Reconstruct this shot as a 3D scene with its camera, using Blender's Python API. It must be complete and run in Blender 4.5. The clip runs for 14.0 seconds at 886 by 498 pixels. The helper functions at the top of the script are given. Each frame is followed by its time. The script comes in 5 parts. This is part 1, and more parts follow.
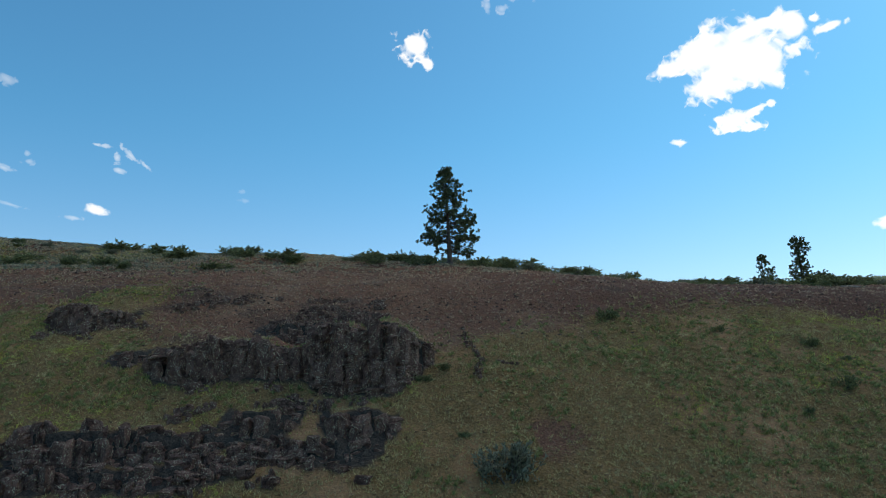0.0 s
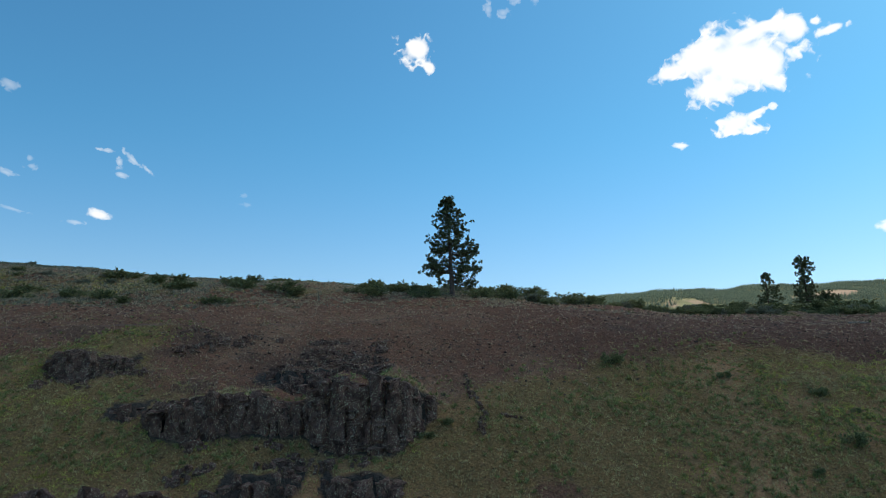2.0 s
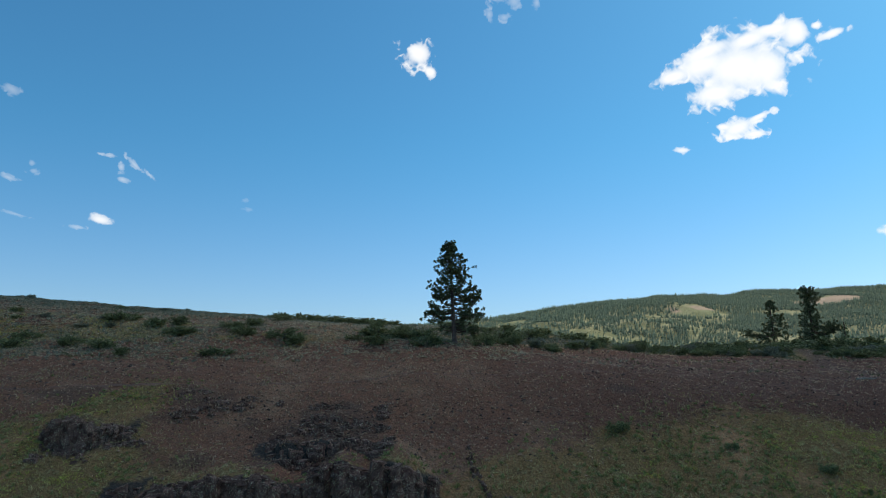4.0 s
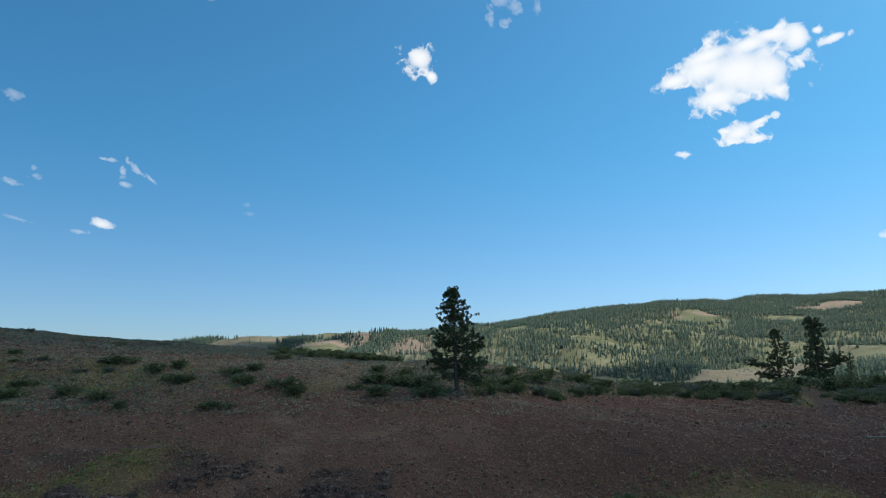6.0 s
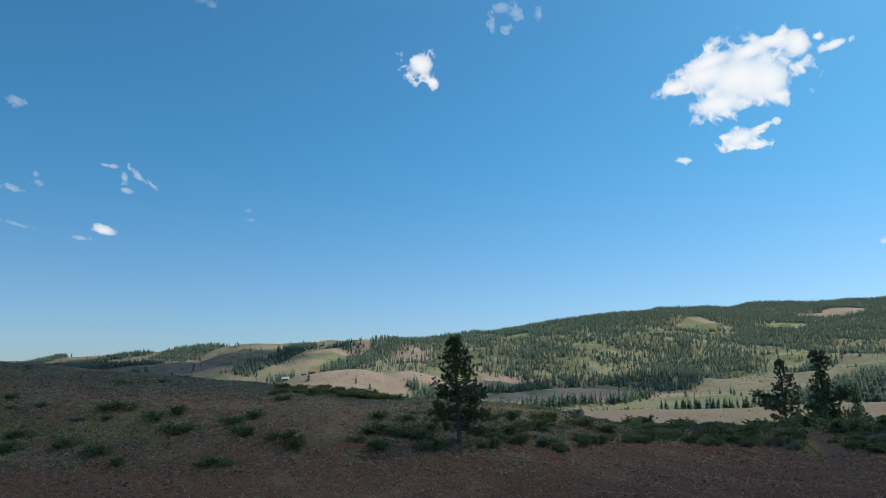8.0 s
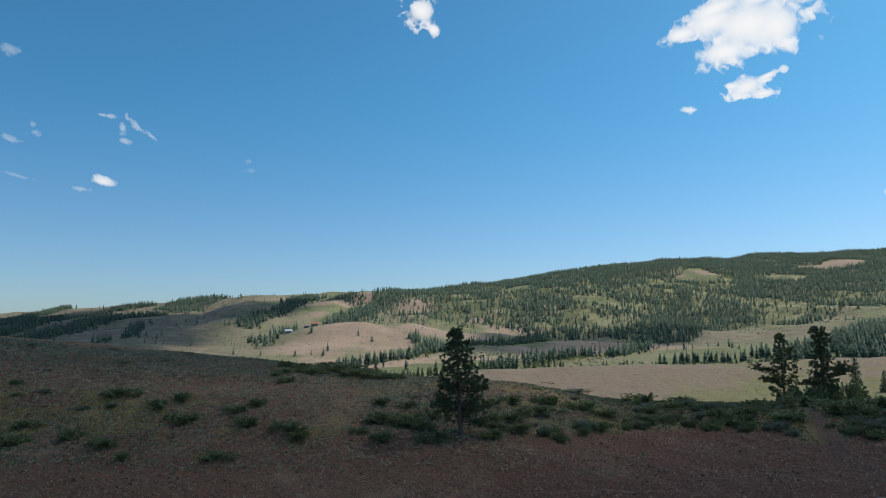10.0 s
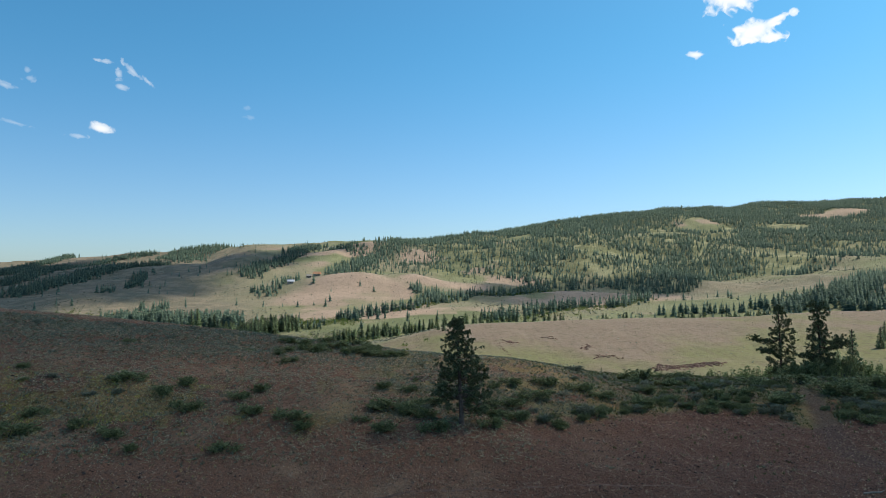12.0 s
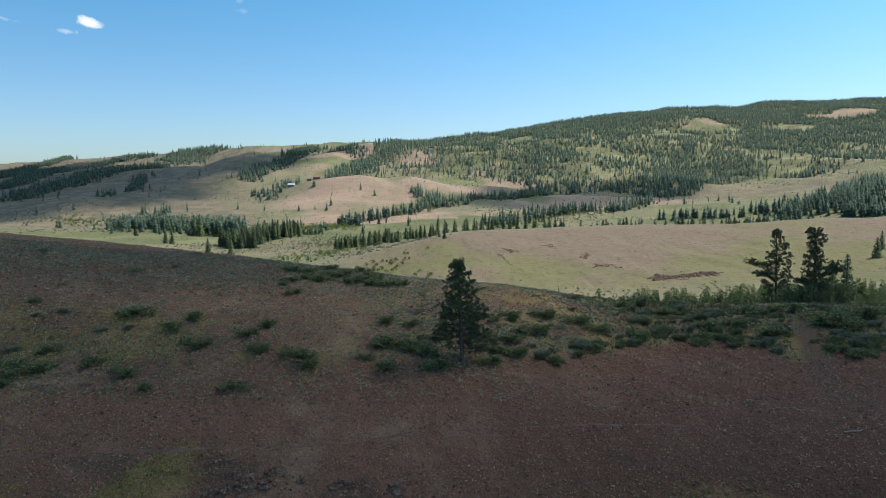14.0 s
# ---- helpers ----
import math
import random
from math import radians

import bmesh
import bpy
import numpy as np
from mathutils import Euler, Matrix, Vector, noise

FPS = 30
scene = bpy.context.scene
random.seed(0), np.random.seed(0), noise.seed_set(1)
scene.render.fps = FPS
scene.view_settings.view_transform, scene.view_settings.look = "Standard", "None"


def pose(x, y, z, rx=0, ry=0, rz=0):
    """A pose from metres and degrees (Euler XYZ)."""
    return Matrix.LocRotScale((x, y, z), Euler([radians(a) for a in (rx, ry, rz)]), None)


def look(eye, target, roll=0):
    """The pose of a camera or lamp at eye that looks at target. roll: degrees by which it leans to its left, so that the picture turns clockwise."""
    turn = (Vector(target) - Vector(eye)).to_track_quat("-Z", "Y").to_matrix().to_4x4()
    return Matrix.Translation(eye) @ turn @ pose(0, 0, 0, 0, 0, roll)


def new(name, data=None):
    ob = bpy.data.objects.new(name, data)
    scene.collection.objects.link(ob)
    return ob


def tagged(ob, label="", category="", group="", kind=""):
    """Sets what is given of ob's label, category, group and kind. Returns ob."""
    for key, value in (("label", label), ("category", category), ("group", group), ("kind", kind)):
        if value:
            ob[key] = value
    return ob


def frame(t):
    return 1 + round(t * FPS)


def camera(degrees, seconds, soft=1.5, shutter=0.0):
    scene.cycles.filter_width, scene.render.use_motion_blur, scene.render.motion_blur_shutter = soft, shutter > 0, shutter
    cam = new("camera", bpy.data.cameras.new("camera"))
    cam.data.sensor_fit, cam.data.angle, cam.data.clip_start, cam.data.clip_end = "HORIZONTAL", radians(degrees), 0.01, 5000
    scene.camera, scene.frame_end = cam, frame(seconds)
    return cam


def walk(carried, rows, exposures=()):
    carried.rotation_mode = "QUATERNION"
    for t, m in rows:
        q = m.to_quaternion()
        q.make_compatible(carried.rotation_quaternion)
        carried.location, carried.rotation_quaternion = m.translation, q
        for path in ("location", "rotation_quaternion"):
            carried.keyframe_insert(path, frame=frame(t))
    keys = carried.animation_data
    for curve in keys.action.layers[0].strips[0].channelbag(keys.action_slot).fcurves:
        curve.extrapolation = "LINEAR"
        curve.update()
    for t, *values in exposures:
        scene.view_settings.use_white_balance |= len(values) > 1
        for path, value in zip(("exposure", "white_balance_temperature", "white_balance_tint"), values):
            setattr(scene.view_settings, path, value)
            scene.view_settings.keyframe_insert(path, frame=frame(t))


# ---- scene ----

# The drone rises straight up before a hillside, and its gimbal tilts down twice.
cam = camera(66.6, 14.0, soft=0.62)
ROWS = [
    (0.0, 0.16, 0.04, 0.0, 0.0, 10.0, 0.2), (0.5, 0.14, 0.08, 0.51, 0.045, 9.98, 0.21), (1.0, 0.14, 0.1, 1.17, 0.09, 10.09, 0.23),
    (1.5, 0.14, 0.1, 2.0, 0.127, 10.18, 0.26), (2.0, 0.13, 0.11, 3.0, 0.172, 10.26, 0.28), (2.5, 0.13, 0.1, 4.1, 0.212, 10.36, 0.28),
    (3.0, 0.12, 0.1, 5.235, 0.25, 10.44, 0.29), (4.2, 0.07, 0.08, 7.98, 0.3, 10.61, 0.28), (5.5, 0.01, 0.05, 10.95, 0.36, 10.79, 0.27),
    (6.0, -0.02, 0.04, 12.12, 0.4, 10.89, 0.27), (6.5, -0.04, 0.04, 13.31, 0.425, 11.01, 0.26), (7.0, -0.065, 0.03, 14.47, 0.456, 11.1, 0.27),
    (7.5, -0.09, 0.04, 15.61, 0.485, 11.22, 0.27), (8.5, -0.09, 0.07, 17.84, 0.53, 11.45, 0.27), (9.3, -0.09, 0.1, 19.6, 0.57, 11.6, 0.27),
    (9.5, -0.09, 0.11, 20.04, 0.58, 11.4, 0.27), (9.6, -0.09, 0.11, 20.26, 0.585, 10.9, 0.27), (9.8, -0.09, 0.12, 20.7, 0.6, 9.22, 0.27),
    (10.0, -0.1, 0.1, 21.14, 0.617, 7.11, 0.27), (10.2, -0.11, 0.08, 21.6, 0.62, 5.2, 0.26), (10.3, -0.115, 0.06, 21.82, 0.625, 3.85, 0.26),
    (10.4, -0.12, 0.05, 22.05, 0.627, 2.97, 0.26), (10.5, -0.125, 0.03, 22.28, 0.63, 2.64, 0.26), (11.0, -0.12, -0.02, 23.42, 0.65, 2.565, 0.24),
    (11.5, -0.09, -0.07, 24.55, 0.68, 2.59, 0.25), (12.0, -0.06, -0.12, 25.7, 0.718, 2.63, 0.25), (12.5, -0.06, -0.17, 26.85, 0.738, 2.64, 0.24),
    (13.0, -0.035, -0.23, 27.97, 0.76, 2.67, 0.24), (13.2, -0.035, -0.26, 28.41, 0.77, 2.66, 0.24), (13.3, -0.04, -0.28, 28.63, 0.78, 2.45, 0.25),
    (13.4, -0.04, -0.29, 28.84, 0.79, 1.5, 0.25), (13.5, -0.04, -0.3, 29.05, 0.797, 0.2, 0.26), (13.6, -0.05, -0.32, 29.27, 0.797, -1.1, 0.26),
    (13.8, -0.06, -0.35, 29.7, 0.79, -3.7, 0.27), (14.0, -0.074, -0.37, 30.17, 0.788, -5.84, 0.27),
]
EXPOSURES = [(0.0, 0.3, 7150, 11), (2.0, 0.2, 6950, 10), (3.0, 0.12, 6800, 10), (5.5, -0.05, 6450, 9), (7.5, -0.13, 6400, 9), (9.8, -0.2, 6500, 10),
             (10.5, -0.08, 6650, 10), (11.5, 0.13, 6800, 10), (12.5, 0.12, 6700, 9), (13.5, 0.12, 6720, 10), (14.0, 0.24, 6750, 10)]
walk(cam, [(t, pose(x, y, z, 90 + pitch, roll, yaw)) for t, x, y, z, yaw, pitch, roll in ROWS], EXPOSURES)

# ---- light ----
SUN_ELEVATION, SUN_AZIMUTH = 50.0, 60.0     # degrees; azimuth to the right of straight ahead (+y)
world = bpy.data.worlds.new("world")
scene.world = world
world.use_nodes = True
wn = world.node_tree.nodes
sky = wn.new("ShaderNodeTexSky")
sky.sky_type = "NISHITA"
sky.sun_disc = False
sky.sun_elevation, sky.sun_rotation = radians(SUN_ELEVATION), radians(SUN_AZIMUTH)
sky.altitude, sky.air_density, sky.dust_density, sky.ozone_density = 900, 1.0, 1.5, 2.0
wn["Background"].inputs["Strength"].default_value = 0.135
tint = wn.new("ShaderNodeMix")
tint.data_type, tint.blend_type = "RGBA", "MULTIPLY"
tint.inputs[0].default_value = 1.0
# a clear dry sky: paler low down, deep azure above, its unseen top brightened
way, split, rise, shade = (wn.new("ShaderNode" + k) for k in ("TexCoord", "SeparateXYZ", "MapRange", "Mix"))
rise.interpolation_type = "SMOOTHSTEP"
rise.inputs["From Min"].default_value, rise.inputs["From Max"].default_value = 0.0, 0.36
shade.data_type = "RGBA"
shade.inputs[6].default_value, shade.inputs[7].default_value = (0.66, 0.815, 0.975, 1), (0.36, 0.89, 1.045, 1)
world.node_tree.links.new(way.outputs["Generated"], split.inputs[0])
world.node_tree.links.new(split.outputs["Z"], rise.inputs["Value"])
world.node_tree.links.new(rise.outputs[0], shade.inputs[0])
# upper sky, never in view, raised and made neutral as fill for the near hill
high, zenith = wn.new("ShaderNodeMapRange"), wn.new("ShaderNodeMix")
high.interpolation_type = "SMOOTHSTEP"
high.inputs["From Min"].default_value, high.inputs["From Max"].default_value = 0.50, 0.75
zenith.data_type = "RGBA"
zenith.inputs[7].default_value = (1.3, 1.22, 1.12, 1)
world.node_tree.links.new(split.outputs["Z"], high.inputs["Value"])
world.node_tree.links.new(high.outputs[0], zenith.inputs[0])
world.node_tree.links.new(shade.outputs[2], zenith.inputs[6])
world.node_tree.links.new(zenith.outputs[2], tint.inputs[7])
world.node_tree.links.new(sky.outputs[0], tint.inputs[6])
world.node_tree.links.new(tint.outputs[2], wn["Background"].inputs["Color"])
sun = new("sun", bpy.data.lights.new("sun", "SUN"))
sun.data.energy, sun.data.angle, sun.data.color = 3.3, radians(0.53), (1.0, 0.96, 0.89)
e, a = radians(SUN_ELEVATION), radians(SUN_AZIMUTH)
to_sun = Vector((math.sin(a) * math.cos(e), math.cos(a) * math.cos(e), math.sin(e)))
sun.matrix_world = look(to_sun * 900, (0, 0, 0))


# ---- materials ----
class Mat:
    """A short way to write a node material."""

    def __init__(self, name, rough=0.9, spec=0.2):
        self.m = bpy.data.materials.new(name)
        self.m.use_nodes = True
        self.t = self.m.node_tree
        self.b = self.t.nodes["Principled BSDF"]
        self.b.inputs["Roughness"].default_value = rough
        self.b.inputs["Specular IOR Level"].default_value = spec

    def put(self, socket, value):
        if hasattr(value, "is_output"):
            self.t.links.new(value, socket)
        elif isinstance(value, (tuple, list)):
            socket.default_value = (*value, 1)[:4] if len(value) == 3 and socket.type == "RGBA" else value
        else:
            socket.default_value = value

    def node(self, kind, **ins):
        n = self.t.nodes.new(kind)
        for k, v in ins.items():
            self.put(n.inputs[k.replace("_", " ")], v)
        return n

    def place(self):
        return self.node("ShaderNodeNewGeometry").outputs["Position"]

    def local(self):
        return self.node("ShaderNodeTexCoord").outputs["Object"]

    def random(self):
        return self.node("ShaderNodeObjectInfo").outputs["Random"]

    def island(self):
        return self.node("ShaderNodeNewGeometry").outputs["Random Per Island"]

    def noise(self, vec, scale, detail=5.0, rough=0.6):
        return self.node("ShaderNodeTexNoise", Vector=vec, Scale=scale, Detail=detail, Roughness=rough).outputs["Fac"]

    def ramp(self, value, low, high):
        n = self.node("ShaderNodeMapRange", Value=value, From_Min=low, From_Max=high)
        n.interpolation_type = "SMOOTHSTEP"
        return n.outputs[0]

    def math(self, op, a, b=0.0):
        n = self.t.nodes.new("ShaderNodeMath")
        n.operation = op
        self.put(n.inputs[0], a)
        self.put(n.inputs[1], b)
        return n.outputs[0]

    def mix(self, fac, a, b, mode="MIX"):
        n = self.t.nodes.new("ShaderNodeMix")
        n.data_type, n.blend_type = "RGBA", mode
        self.put(n.inputs[0], fac)
        self.put(n.inputs[6], a)
        self.put(n.inputs[7], b)
        return n.outputs[2]

    def attr(self, name):
        n = self.t.nodes.new("ShaderNodeAttribute")
        n.attribute_name = name
        return n

    def colour(self, value):
        self.put(self.b.inputs["Base Color"], value)

    def bump(self, height, strength=0.5, distance=0.05):
        n = self.node("ShaderNodeBump", Height=height, Strength=strength, Distance=distance)
        self.t.links.new(n.outputs[0], self.b.inputs["Normal"])


def two_tone(name, dark, light, scale, rough=0.9, bump=0.0, dist=0.05, by="local", vary=0.25):
    m = Mat(name, rough)
    p = m.local() if by == "local" else m.place()
    n1, n2 = m.noise(p, scale), m.noise(p, scale * 7.3, 3.0)
    f = m.ramp(m.math("ADD", m.math("MULTIPLY", n1, 0.65), m.math("MULTIPLY", n2, 0.35)), 0.32, 0.68)
    c = m.mix(f, dark, light)
    r = m.island() if by == "island" else m.random()
    c = m.mix(m.math("MULTIPLY", r, vary), c, (0, 0, 0), "MIX")
    m.colour(c)
    if bump:
        m.bump(n2, bump, dist)
    return m.m


def leaf_mat(name, dark, light, per_island=True, translucent=0.25, broad=0.0):
    """Foliage: each sprig between a dark and a light green, with a little light passing through."""
    m = Mat(name, 0.75, 0.15)
    r = m.island() if per_island else m.random()
    c = m.mix(r, dark, light)
    if broad:
        c = m.mix(m.ramp(m.noise(m.place(), broad, 3.0), 0.4, 0.62), c, tuple(1.6 * v for v in light))
    m.colour(c)
    t = m.t
    tr = m.node("ShaderNodeBsdfTranslucent", Color=c)
    mixer = m.node("ShaderNodeMixShader", Fac=translucent)
    t.links.new(m.b.outputs[0], mixer.inputs[1])
    t.links.new(tr.outputs[0], mixer.inputs[2])
    t.links.new(mixer.outputs[0], t.nodes["Material Output"].inputs["Surface"])
    return m.m


def grass_mat(name):
    """Short hill grass: green and olive, straw-coloured in patches."""
    m = Mat(name, 0.8, 0.1)
    p, r = m.place(), m.island()
    green = m.mix(m.math("ADD", m.math("MULTIPLY", r, 0.55), m.math("MULTIPLY", m.ramp(m.noise(p, 1.1, 4.0, 0.7), 0.35, 0.68), 0.5)), (0.121, 0.133, 0.028), (0.800, 0.800, 0.201))
    tan = m.mix(m.math("ADD", m.math("MULTIPLY", r, 0.55), m.math("MULTIPLY", m.ramp(m.noise(p, 1.6, 4.0, 0.7), 0.35, 0.68), 0.5)), (0.152, 0.105, 0.052), (0.800, 0.707, 0.353))
    across = m.math("ABSOLUTE", m.math("SUBTRACT", m.node("ShaderNodeSeparateXYZ", Vector=p).outputs["X"], 3.0))
    worn = m.math("SUBTRACT", 0.115, m.math("MULTIPLY", m.ramp(across, 2.0, 24.0), 0.08))
    f = m.ramp(m.math("ADD", m.math("MULTIPLY", m.noise(p, 0.13, 4.0), 0.6), m.math("ADD", m.math("MULTIPLY", m.noise(p, 0.9, 3.0), 0.4), worn)), 0.43, 0.57)
    c = m.mix(f, green, tan)
    m.colour(c)
    tr = m.node("ShaderNodeBsdfTranslucent", Color=c)
    mixer = m.node("ShaderNodeMixShader", Fac=0.35)
    m.t.links.new(m.b.outputs[0], mixer.inputs[1])
    m.t.links.new(tr.outputs[0], mixer.inputs[2])
    m.t.links.new(mixer.outputs[0], m.t.nodes["Material Output"].inputs["Surface"])
    return m.m


# ---- terrain ----
def hash01(i, j, seed):
    n = (i.astype(np.int64) * 374761393 + j.astype(np.int64) * 668265263 + seed * 1274126177) & 0x7FFFFFFF
    n = ((n ^ (n >> 13)) * 1103515245) & 0x7FFFFFFF
    n = ((n ^ (n >> 16)) * 12345701) & 0x7FFFFFFF
    return (n ^ (n >> 15)) / 0x7FFFFFFF


def vnoise(x, y, seed=0):
    i, j = np.floor(x), np.floor(y)
    u, v = x - i, y - j
    u, v = u * u * u * (u * (u * 6 - 15) + 10), v * v * v * (v * (v * 6 - 15) + 10)
    i, j = i.astype(np.int64), j.astype(np.int64)
    a, b, c, d = hash01(i, j, seed), hash01(i + 1, j, seed), hash01(i, j + 1, seed), hash01(i + 1, j + 1, seed)
    return (a + (b - a) * u) * (1 - v) + (c + (d - c) * u) * v


def fbm(x, y, octaves=4, seed=0):
    """Rolling noise between about -1 and 1."""
    total, amp, norm = 0.0, 1.0, 0.0
    for k in range(octaves):
        total = total + amp * (vnoise(x * 2 ** k + 17.3 * k, y * 2 ** k - 9.1 * k, seed + k) * 2 - 1)
        norm += amp
        amp *= 0.5
    return total / norm * 1.6


def sstep(a, b, x):
    t = np.clip((x - a) / (b - a), 0, 1)
    return t * t * (3 - 2 * t)


def curve(x, xs, ys):
    """A smooth line through knots."""
    xs, ys = np.asarray(xs, float), np.asarray(ys, float)
    m = np.gradient(ys, xs)
    x = np.clip(x, xs[0], xs[-1])
    k = np.clip(np.searchsorted(xs, x) - 1, 0, len(xs) - 2)
    h = xs[k + 1] - xs[k]
    t = (x - xs[k]) / h
    return ((2 * t ** 3 - 3 * t ** 2 + 1) * ys[k] + (t ** 3 - 2 * t ** 2 + t) * h * m[k]
            + (3 * t ** 2 - 2 * t ** 3) * ys[k + 1] + (t ** 3 - t ** 2) * h * m[k + 1])


# the far country: lines of crests and troughs, each by bearing (sideways over ahead): metres away, height
BEARING = [-0.75, -0.5, -0.33, -0.16, 0, 0.16, 0.33, 0.5, 0.75]
LINES = [
    ("near crest", [125, 115, 110, 105, 102, 102, 101, 100, 102], [20.3, 18.8, 17.4, 15.5, 14.0, 12.4, 11.0, 10.4, 9.0]),
    ("draw", [240, 270, 280, 240, 215, 212, 212, 215, 220], [-6, -11, -16, -16, -13, -12, -11, -10, -6]),
    ("yellow hill", [380, 380, 370, 360, 400, 430, 440, 450, 460], [-14, -16, -18, -13, -2, -0.8, -0.2, 2.3, 7]),
    ("creek", [500, 500, 490, 500, 540, 550, 550, 550, 560], [-15, -16, -18, -17, -14, -14, -14, -11, -5]),
    ("bench", [720, 720, 720, 720, 740, 740, 740, 740, 740], [-10, -8, -8, -5, -4, -2, 0, 10, 24]),
    ("dome", [980, 980, 970, 950, 960, 970, 970, 970, 980], [6, 14, 20, 27, 20, 18, 16, 27, 52]),
    ("shoulder", [1350, 1350, 1330, 1300, 1300, 1330, 1400, 1450, 1500], [45, 50, 68, 80, 92, 105, 112, 128, 165]),
    ("skyline", [1900, 1750, 1700, 1700, 1800, 2000, 2150, 2300, 2400], [62, 93, 101, 121, 128, 184, 233, 266, 297]),
    ("behind", [3200, 3000, 2900, 2900, 3000, 3200, 3400, 3500, 3600], [20, 30, 40, 50, 60, 90, 130, 150, 160]),
    ("rim", [5200] * 9, [60] * 9),
]


# rounded hills standing out of the slopes: place, half sizes, height
DOMES = [(-112, 905, 105, 52, 17), (165, 805, 105, 45, 8), (480, 915, 190, 60, 9), (-290, 1090, 60, 120, 8), (-190, 1330, 60, 120, 9), (-420, 1180, 80, 120, 8), (20, 690, 90, 40, 5), (-470, 830, 120, 60, 5)]


def far_lines(b):
    return [(curve(b, BEARING, d), curve(b, BEARING, z)) for _, d, z in LINES]


def layer_of(x, y):
    """How far out a place lies, in lines: 2.0 is the yellow hill's crest, 7.0 the skyline."""
    reach = np.maximum(y, np.abs(x) / 0.95)
    b = np.clip(x / np.maximum(reach, 1e-3), -0.75, 0.75)
    ds = [d for d, _ in far_lines(b)]
    s = np.zeros_like(reach)
    for k in range(len(ds) - 1):
        s = s + np.clip((reach - ds[k]) / (ds[k + 1] - ds[k]), 0, 1)
    return s


def far_height(x, y):
    reach = np.maximum(y, np.abs(x) / 0.95)
    b = np.clip(x / np.maximum(reach, 1e-3), -0.75, 0.75)
    pts = far_lines(b)
    n = len(pts)
    slope = [(pts[min(k + 1, n - 1)][1] - pts[max(k - 1, 0)][1]) / (pts[min(k + 1, n - 1)][0] - pts[max(k - 1, 0)][0]) for k in range(n)]
    z = pts[0][1] + 0 * reach
    for k in range(n - 1):
        (d0, z0), (d1, z1) = pts[k], pts[k + 1]
        h = d1 - d0
        t = np.clip((reach - d0) / h, 0, 1)
        zz = ((2 * t ** 3 - 3 * t ** 2 + 1) * z0 + (t ** 3 - 2 * t ** 2 + t) * h * slope[k] + (3 * t ** 2 - 2 * t ** 3) * z1 + (t ** 3 - t ** 2) * h * slope[k + 1])
        z = np.where(reach >= d0, zz, z)
    for cx, cy, rx, ry, h in DOMES:
        z = z + h * np.exp(-((x - cx) / rx) ** 2 - ((y - cy) / ry) ** 2)
    s = sstep(200, 700, reach)
    wx, wy = x + 60 * fbm(x / 400, y / 400, 2, 5) * s, y + 60 * fbm(x / 400, y / 400, 2, 9) * s
    gully = np.abs(fbm(wx / 210, wy / 330, 3, 21))
    z = z + s * sstep(600, 1100, reach) * (15 * (gully - 0.3)) + s * 2.2 * fbm(wx / 120, wy / 120, 3, 31) + sstep(110, 220, reach) * 0.5 * fbm(x / 25, y / 25, 3, 41)
    z = z - 1.3 * sstep(225, 270, reach) * (1 - sstep(370, 410, reach)) * (0.35 - np.abs(fbm((x + 0.25 * y) / 15, y / 85, 3, 43))).clip(0)
    return z


# the basalt ledges: name, the knots across, where the face stands, how high its top is
WALLS = [
    ("main", [-18.0, -17.4, -15, -12, -7.7, -7.0, -5, -2.8, -1.4, -0.5], [42.6, 41.6, 40.4, 40.5, 40.2, 39.5, 39.1, 39.2, 40.4, 42.4], [0.6, 1.0, 1.5, 1.75, 1.65, 2.35, 2.4, 2.55, 1.9, 1.3]),
    ("low_left", [-21.8, -20.5, -18, -15.5, -13.5, -11.6, -9.9], [34.4, 33.6, 33.2, 33.4, 33.8, 34.0, 34.8], [-3.3, -2.8, -2.6, -2.7, -2.8, -3.0, -3.3]),
    ("low_left_foot", [-20.6, -19, -16, -13.5, -11.0, -8.8], [32.2, 31.7, 31.6, 31.7, 32.0, 32.8], [-4.5, -4.1, -4.1, -4.2, -4.3, -4.6]),
    ("low_mid", [-11.4, -10.4, -8.8, -7.4], [36.2, 35.4, 35.4, 36.2], [-2.5, -2.1, -2.0, -2.5]),
    ("low_mid_right", [-6.2, -5.2, -3.4, -2.3], [36.0, 35.2, 35.0, 35.8], [-2.6, -2.1, -2.0, -2.5]),
    ("low_mid_foot", [-8.6, -7.0, -4.6, -2.9], [33.9, 33.3, 33.2, 33.9], [-3.9, -3.4, -3.4, -3.8]),
    ("upper", [-12.8, -11.6, -9, -7.0, -6.0], [47.2, 46.4, 46.4, 46.9, 47.6], [2.2, 2.9, 3.2, 3.0, 2.4]),
    ("knob", [-28.4, -27.0, -24.6, -22.4], [48.8, 47.8, 47.6, 49.6], [3.6, 4.5, 4.5, 3.9]),
    ("small", [-20.7, -20.0, -19.2, -18.6], [42.6, 42.0, 42.2, 43.4], [0.5, 1.2, 1.4, 1.2]),
]


# dark stony patches: place, half sizes
SCREE = [(-9.2, 48.6, 4.8, 5.2), (-19.0, 53.4, 3.4, 2.3), (-24.0, 48.6, 3.6, 2.2), (-16.5, 46.2, 2.2, 0.8), (-14.0, 51.0, 2.0, 1.2), (-29.0, 54.6, 3.0, 1.5), (14.5, 55.5, 1.4, 0.9)]


def wall_front(x, xs, ys):
    return curve(x, xs, ys) + 0.38 * fbm(x / 1.3, x * 0 + ys[0], 3, 111)


def wall_top(x, xs, tops):
    return curve(x, xs, tops) + 0.26 * fbm(x / 1.1, x * 0 + tops[0], 3, 112)


